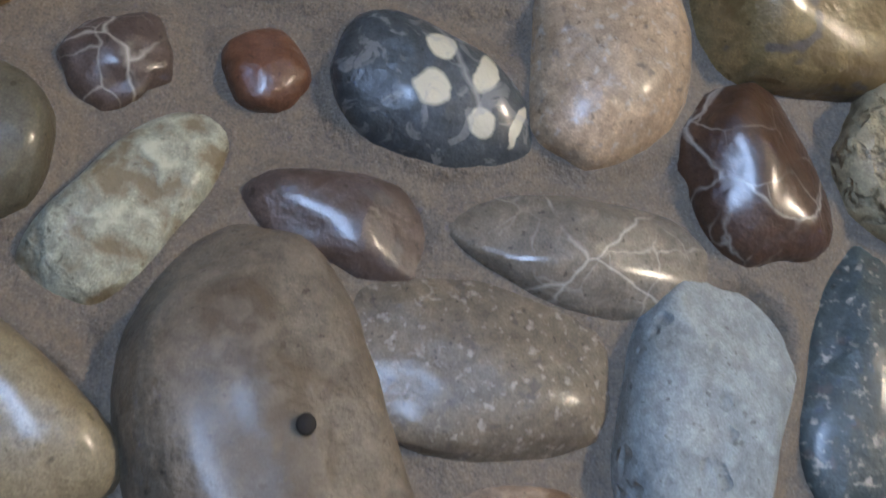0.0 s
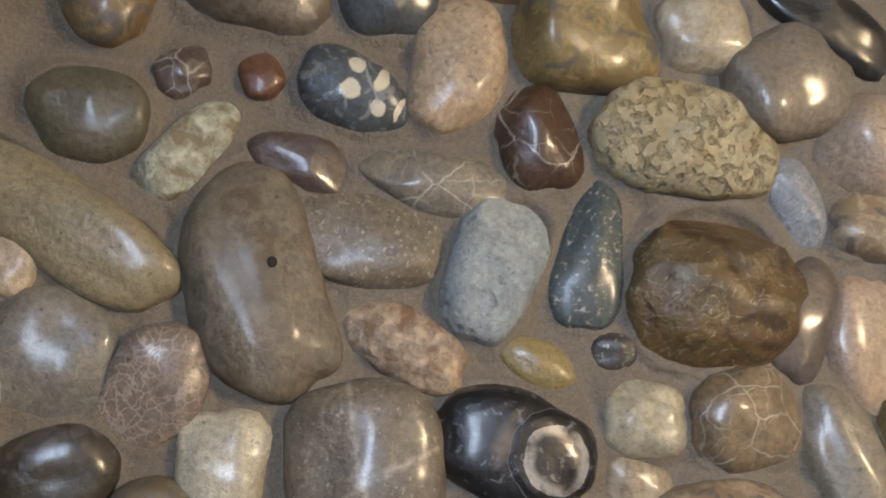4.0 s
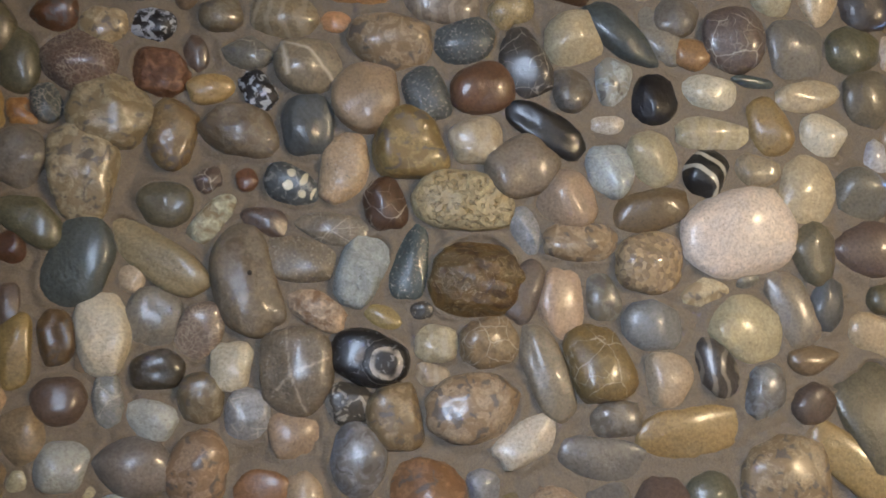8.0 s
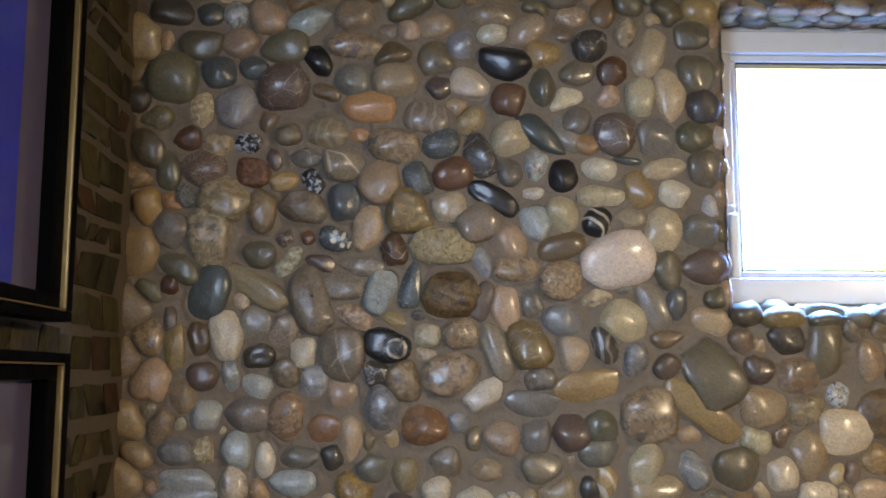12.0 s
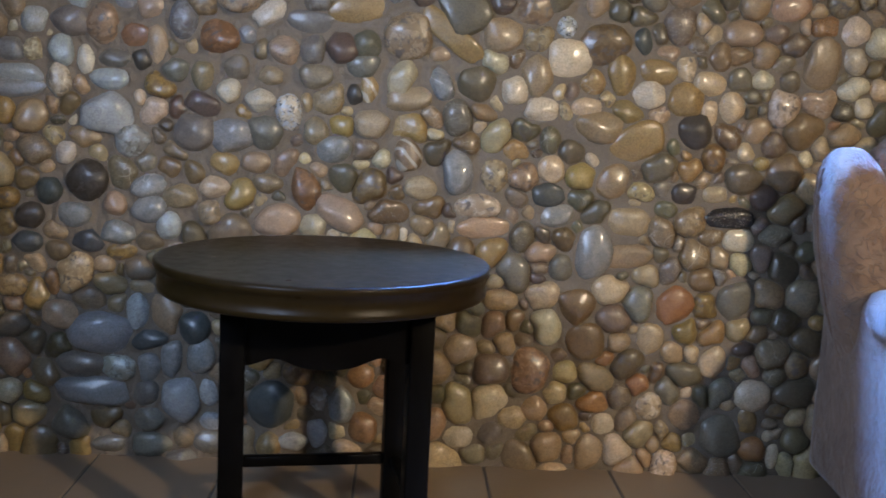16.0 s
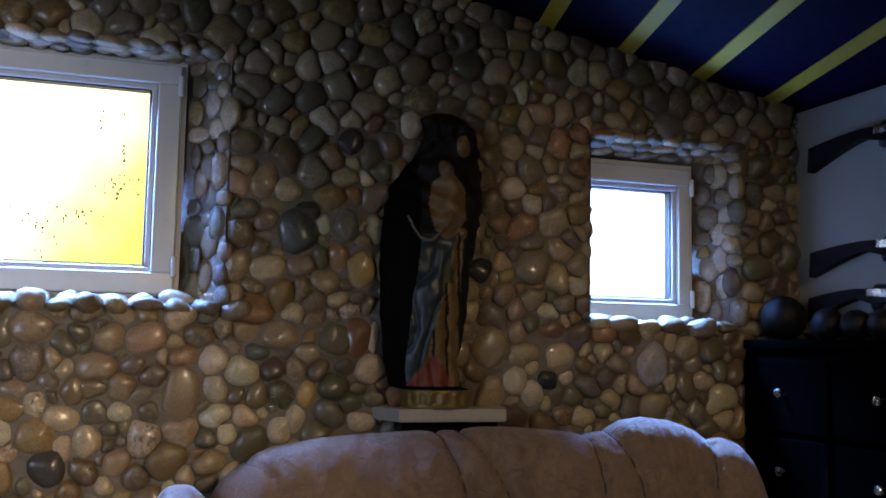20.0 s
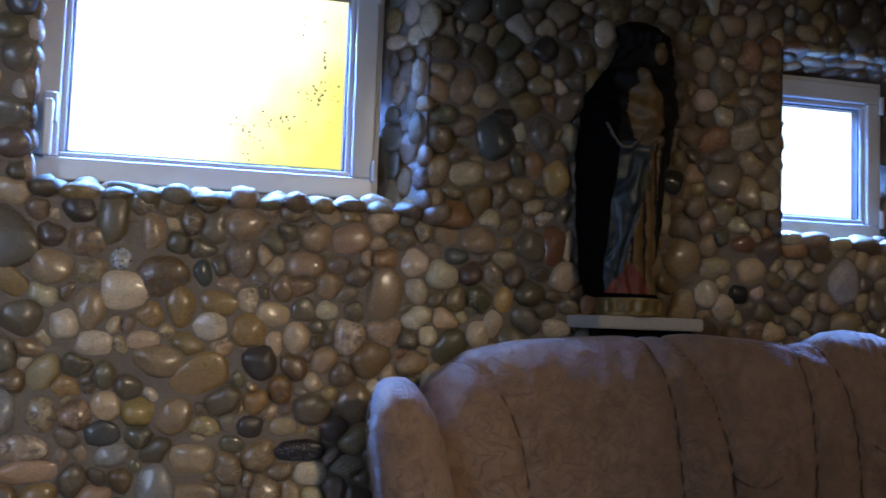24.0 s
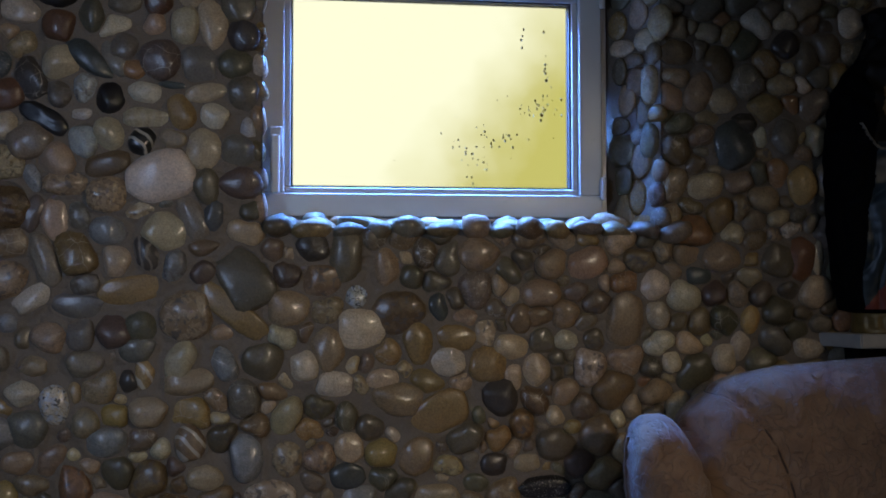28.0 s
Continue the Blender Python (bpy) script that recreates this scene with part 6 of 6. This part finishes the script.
def far_pebbles():
    """Fills the rest of the wall with close-set pebbles, each grown until it meets its neighbours, joined in one mesh."""
    rnd = random.Random(5)
    cell = 0.12
    buckets = {}

    def keep(e):
        buckets.setdefault((int(e[0] // cell), int(e[1] // cell)), []).append(e)

    for e in TAKEN:
        keep(e[:5])

    def free(x, z, a, b, ang):
        for i in range(int(x // cell) - 1, int(x // cell) + 2):
            for j in range(int(z // cell) - 1, int(z // cell) + 2):
                for (u, v, p, q, g) in buckets.get((i, j), ()):
                    dx, dz = u - x, v - z
                    d = math.hypot(dx, dz)
                    if d > 0.2:
                        continue
                    t = math.atan2(dz, dx)
                    r1 = a * b / math.hypot(b * math.cos(t + ang), a * math.sin(t + ang))
                    r2 = p * q / math.hypot(q * math.cos(t + g), p * math.sin(t + g))
                    if d < (r1 + r2) * 0.93:
                        return False
        return True

    seeds = []
    for size, tries in ((0.036, 1200), (0.031, 4000), (0.027, 9000), (0.023, 14000), (0.019, 12000), (0.015, 8000)):
        for _ in range(tries):
            x, z = rnd.uniform(X0 + 0.01, X1 - 0.01), rnd.uniform(FLOOR + 0.01, 2.56)
            if z > ceiling_z(x) - 0.005:
                continue
            a = size * rnd.uniform(0.85, 1.15)
            b = a * rnd.uniform(0.6, 0.9)
            ang = radians(rnd.choice((rnd.gauss(0, 25), rnd.gauss(60, 30), rnd.gauss(-40, 30))))
            if any(o[0] - a * 0.7 < x < o[1] + a * 0.6 and o[2] - b * 0.7 < z < o[3] + b * 0.7 for o in OPENINGS):
                continue
            if size < 0.02 and x < 0.75 and z > 0.95 and rnd.random() < 0.8:
                continue
            if free(x, z, a, b, ang):
                keep((x, z, a, b, ang))
                seeds.append((x, z, a, b, ang))
    step = 0.005
    nx, nz = int((X1 - X0) / step) + 1, int((2.62 - FLOOR) / step) + 1
    gx, gz = np.meshgrid(X0 + step * np.arange(nx), FLOOR + step * np.arange(nz), indexing="ij")
    owner, best = np.full((nx, nz), -1), np.full((nx, nz), 1.6)
    for n, (x, z, a, b, ang) in enumerate([*seeds, *(e[:5] for e in TAKEN)]):
        own = n < len(seeds)
        reach = (2.0 if own else 1.05) * a + (0 if own else b)
        i0, i1 = max(0, int((x - reach - X0) / step)), min(nx, int((x + reach - X0) / step) + 2)
        j0, j1 = max(0, int((z - reach - FLOOR) / step)), min(nz, int((z + reach - FLOOR) / step) + 2)
        if i0 >= i1 or j0 >= j1:
            continue
        dx, dz = gx[i0:i1, j0:j1] - x, gz[i0:i1, j0:j1] - z
        u, v = dx * math.cos(ang) - dz * math.sin(ang), dx * math.sin(ang) + dz * math.cos(ang)
        d = np.sqrt((u / a) ** 2 + (v / b) ** 2)
        if not own:
            d = np.where(d < 1.0, -1.0, 9.0)
        near = d < best[i0:i1, j0:j1]
        best[i0:i1, j0:j1][near] = d[near]
        owner[i0:i1, j0:j1][near] = n
    for o in OPENINGS:
        owner[(gx > o[0] - 0.004) & (gx < o[1] + 0.004) & (gz > o[2] - 0.004) & (gz < o[3] + 0.004)] = -2
    steps, rings = 26, 7
    th = 2 * np.pi * np.arange(steps) / steps
    unit = [pebble_shape(2, 40 + n, **form) for n, form in enumerate(({}, {"tz": -0.15}, {"e": 3.0}, {}, {"tz": -0.35}, {}, {"tx": 0.2}, {"rough": 0.1}))]
    verts, faces, mats, tones, base = [], [], [], [], 0
    palette = [TONES[k] for k in "bbbbtttgcccyyynnnnmmmmmwwopvfba"]

    def any_tone():
        k = rnd.uniform(0.8, 1.25)
        # every tone here gives up some green and blue
        return [c * k * rnd.uniform(0.94, 1.06) * old for c, old in zip(muted(rnd.choice(palette)), (1.0, 0.94, 0.82))]

    sphere = []
    for r in range(rings):
        for k in range(steps):
            sphere.append((r * steps + k, r * steps + (k + 1) % steps, (r + 1) * steps + (k + 1) % steps, (r + 1) * steps + k))
    cap = [(rings * steps + k, rings * steps + (k + 1) % steps, (rings + 1) * steps) for k in range(steps)]
    for n, (x, z, a, b, ang) in enumerate(seeds):
        far = np.linspace(0, 1.9 * a, 34)
        px, pz = x + np.outer(far, np.cos(th)), z + np.outer(far, np.sin(th))
        pi, pj = ((px - X0) / step + 0.5).astype(int).clip(0, nx - 1), ((pz - FLOOR) / step + 0.5).astype(int).clip(0, nz - 1)
        out = owner[pi, pj] != n
        stop = np.where(out.any(0), out.argmax(0), len(far) - 1)
        r = far[stop] - 0.0025
        for _ in range(2):
            r = 0.25 * np.roll(r, 1) + 0.5 * r + 0.25 * np.roll(r, -1)
        r = np.minimum(r, far[stop] + 0.001).clip(0.004)
        depth = min(r.mean() * rnd.uniform(0.42, 0.72), 0.022)
        tilt, lean = rnd.gauss(0, 0.13), rnd.gauss(0, 0.13)
        power = rnd.uniform(0.42, 0.62)
        rows = []
        for k in range(rings + 1):
            f = k / (rings + 0.8)
            g = math.cos(f * math.pi / 2) ** (2 * power * 0.8)
            hgt = math.sin(f * math.pi / 2)
            wx, wz = r * g * np.cos(th), r * g * np.sin(th)
            rows.append(np.stack([x + wx, hollow(x, z) - 0.003 - depth * hgt - hgt * (tilt * wx + lean * wz), z + wz], 1))
        rows.append(np.array([[x, hollow(x, z) - 0.003 - depth, z]]))
        verts.append(np.concatenate(rows))
        faces += [tuple(i + base for i in q) for q in (*sphere, *cap)]
        mats += [rnd.choice((0, 0, 1, 2, 3, 4, 4, 4))] * (len(sphere) + len(cap))
        tones += [any_tone()] * ((rings + 1) * steps + 1)
        base += (rings + 1) * steps + 1
    # sill, jamb and lintel pebbles of the two openings
    for o, f in zip(OPENINGS, FRAMES):
        for edge in ("sill", "jamb", "lintel", "arris"):
            lo, hi = (o[0], o[1]) if edge in ("sill", "lintel") else (o[2], o[3])
            for row in range(1 if edge == "arris" else 3):
                p = lo
                while p < hi:
                    a = rnd.uniform(0.028, 0.048) if edge == "sill" else rnd.uniform(0.016, 0.046)
                    p += a
                    y = 0.002 + 0.032 * row + rnd.uniform(-0.006, 0.006) * (2 if edge == "jamb" else 1)
                    k = y / 0.10
                    if edge == "sill":
                        m = pose(p, y - 0.008, o[2] + (f[2] - o[2]) * k - 0.003 + rnd.uniform(-0.005, 0.008), rnd.gauss(0, 8), rnd.gauss(0, 9), rnd.gauss(0, 25)) @ Matrix.Diagonal((a, 0.028, rnd.uniform(0.016, 0.027), 1))
                    elif edge == "jamb":
                        m = pose(o[1] + (f[1] - o[1]) * k - 0.004, y - 0.003, p, 0, 0, math.degrees(math.atan2(0.112, f[1] - o[1])) + rnd.gauss(0, 6)) @ Matrix.Diagonal((rnd.uniform(0.020, 0.036), 0.0055 if row else 0.012, a, 1))
                    elif edge == "arris":
                        a *= 0.8
                        m = pose(o[0] - 0.010 + rnd.uniform(-0.003, 0.005), 0.004, p, 0, rnd.gauss(0, 12), rnd.gauss(0, 12)) @ Matrix.Diagonal((0.017, 0.020, a * 1.05, 1))
                    else:
                        m = pose(p, y, o[3] + (f[3] - o[3]) * k + 0.004, 0, rnd.gauss(0, 8), rnd.gauss(0, 25)) @ Matrix.Diagonal((a, 0.026, 0.014, 1))
                    co, fc = unit[rnd.randrange(8)]
                    mm = np.array(m)
                    verts.append(co @ mm[:3, :3].T + mm[:3, 3])
                    faces += [tuple(i + base for i in q) for q in fc]
                    mats += [rnd.choice((0, 0, 2))] * len(fc)
                    tones += [any_tone()] * len(co)
                    base += len(co)
                    p += a * 0.9
    for co, fc, m, colour, kind in JOINED:
        mm = np.array(m)
        verts.append(co @ mm[:3, :3].T + mm[:3, 3])
        faces += [tuple(i + base for i in q) for q in fc]
        mats += [FAR_KINDS.index(kind if kind in FAR_KINDS else "patched")] * len(fc)
        tones += [colour] * len(co)
        base += len(co)
    me = bpy.data.meshes.new("pebbles")
    me.from_pydata(np.concatenate(verts), [], faces)
    tone = me.attributes.new("tone", "FLOAT_COLOR", "POINT")
    tone.data.foreach_set("color", np.concatenate([np.array(tones), np.ones((len(tones), 1))], 1).ravel())
    me.polygons.foreach_set("material_index", np.array(mats, np.int32))
    me.polygons.foreach_set("use_smooth", np.ones(len(me.polygons), bool))
    for m in FAR_STONES:
        me.materials.append(m)
    ob = new("pebbles", me)
    ob.parent = WALL
    tagged(ob, "rounded river pebbles in browns, greys and creams", kind="stuff")


far_pebbles()
wall_north(TAKEN)


def west_stones():
    """Flat stones bedded almost flush in the side wall."""
    rnd = random.Random(11)
    bm = bmesh.new()
    z = FLOOR
    while z < 2.4:
        h = rnd.uniform(0.045, 0.085)
        y = -0.012 - rnd.uniform(0, 0.05)
        while y > -1.5:
            w = rnd.uniform(0.045, 0.13)
            made = bmesh.ops.create_cube(bm, size=1.0)["verts"]
            sk, hh = rnd.uniform(-0.02, 0.02), h * rnd.uniform(0.65, 1.05)
            for v in made:
                v.co = Vector((X0 + 0.0005 + 0.0025 * (v.co.x > 0), y - w / 2 + v.co.y * (w - 0.008) + sk * v.co.z * 2 + rnd.uniform(-0.004, 0.004), z + h / 2 + v.co.z * (hh - 0.007) + rnd.uniform(-0.005, 0.005)))
            y -= w
        z += h
    bmesh.ops.bevel(bm, geom=bm.edges[:], offset=0.002, segments=1, profile=0.55, affect="EDGES", clamp_overlap=True)
    k = Mat("shaded_flat_stone", 0.7)
    k.b.inputs["Specular IOR Level"].default_value = 0.2
    rn = k.node("ShaderNodeNewGeometry").outputs["Random Per Island"]
    # tones kept dark, with the shade of this wall in them
    c = k.ramp(rn, (0.0, (0.055, 0.038, 0.018)), (0.3, (0.085, 0.06, 0.028)), (0.5, (0.042, 0.034, 0.02)), (0.7, (0.075, 0.03, 0.018)), (0.85, (0.10, 0.078, 0.044)), (1.0, (0.03, 0.027, 0.02)))
    c = k.mix(k.ramp(k.noise(60, 4), (0.35, 0.6), (0.6, 0.0)), c, k.mix(1.0, c, (0.5, 0.48, 0.44), "MULTIPLY"))
    c = k.mix(1.0, c, (0.9, 1.0, 0.88), "MULTIPLY")
    k.bump(k.noise(40, 4), 0.003)
    ob = part("flat_stones", bm, k.done(c), bpy.data.objects["wall_west"], "flat brown and red stones darkened for shade, bedded in mortar")
    tagged(ob, kind="stuff")


west_stones()


def floor_tiles():
    made = {}
    ground = bpy.data.objects["floor"]
    size = 0.30
    for i in range(13):
        for j in range(15):
            x, y = X0 + size * i, -size * (j + 1)
            w = min(size, X1 - x) - 0.006
            if w < 0.02:
                continue
            if w not in made:
                bm = boxed(0.003, 0.003 + w, 0.003, size - 0.003, -0.008, 0.0, 0.002, 1)
                made[w] = mesh_of("tile", bm, False)
                made[w].materials.append(TILE)
            ob = new("tile", made[w])
            ob.parent = ground
            ob.location = (x, y, FLOOR)


floor_tiles()
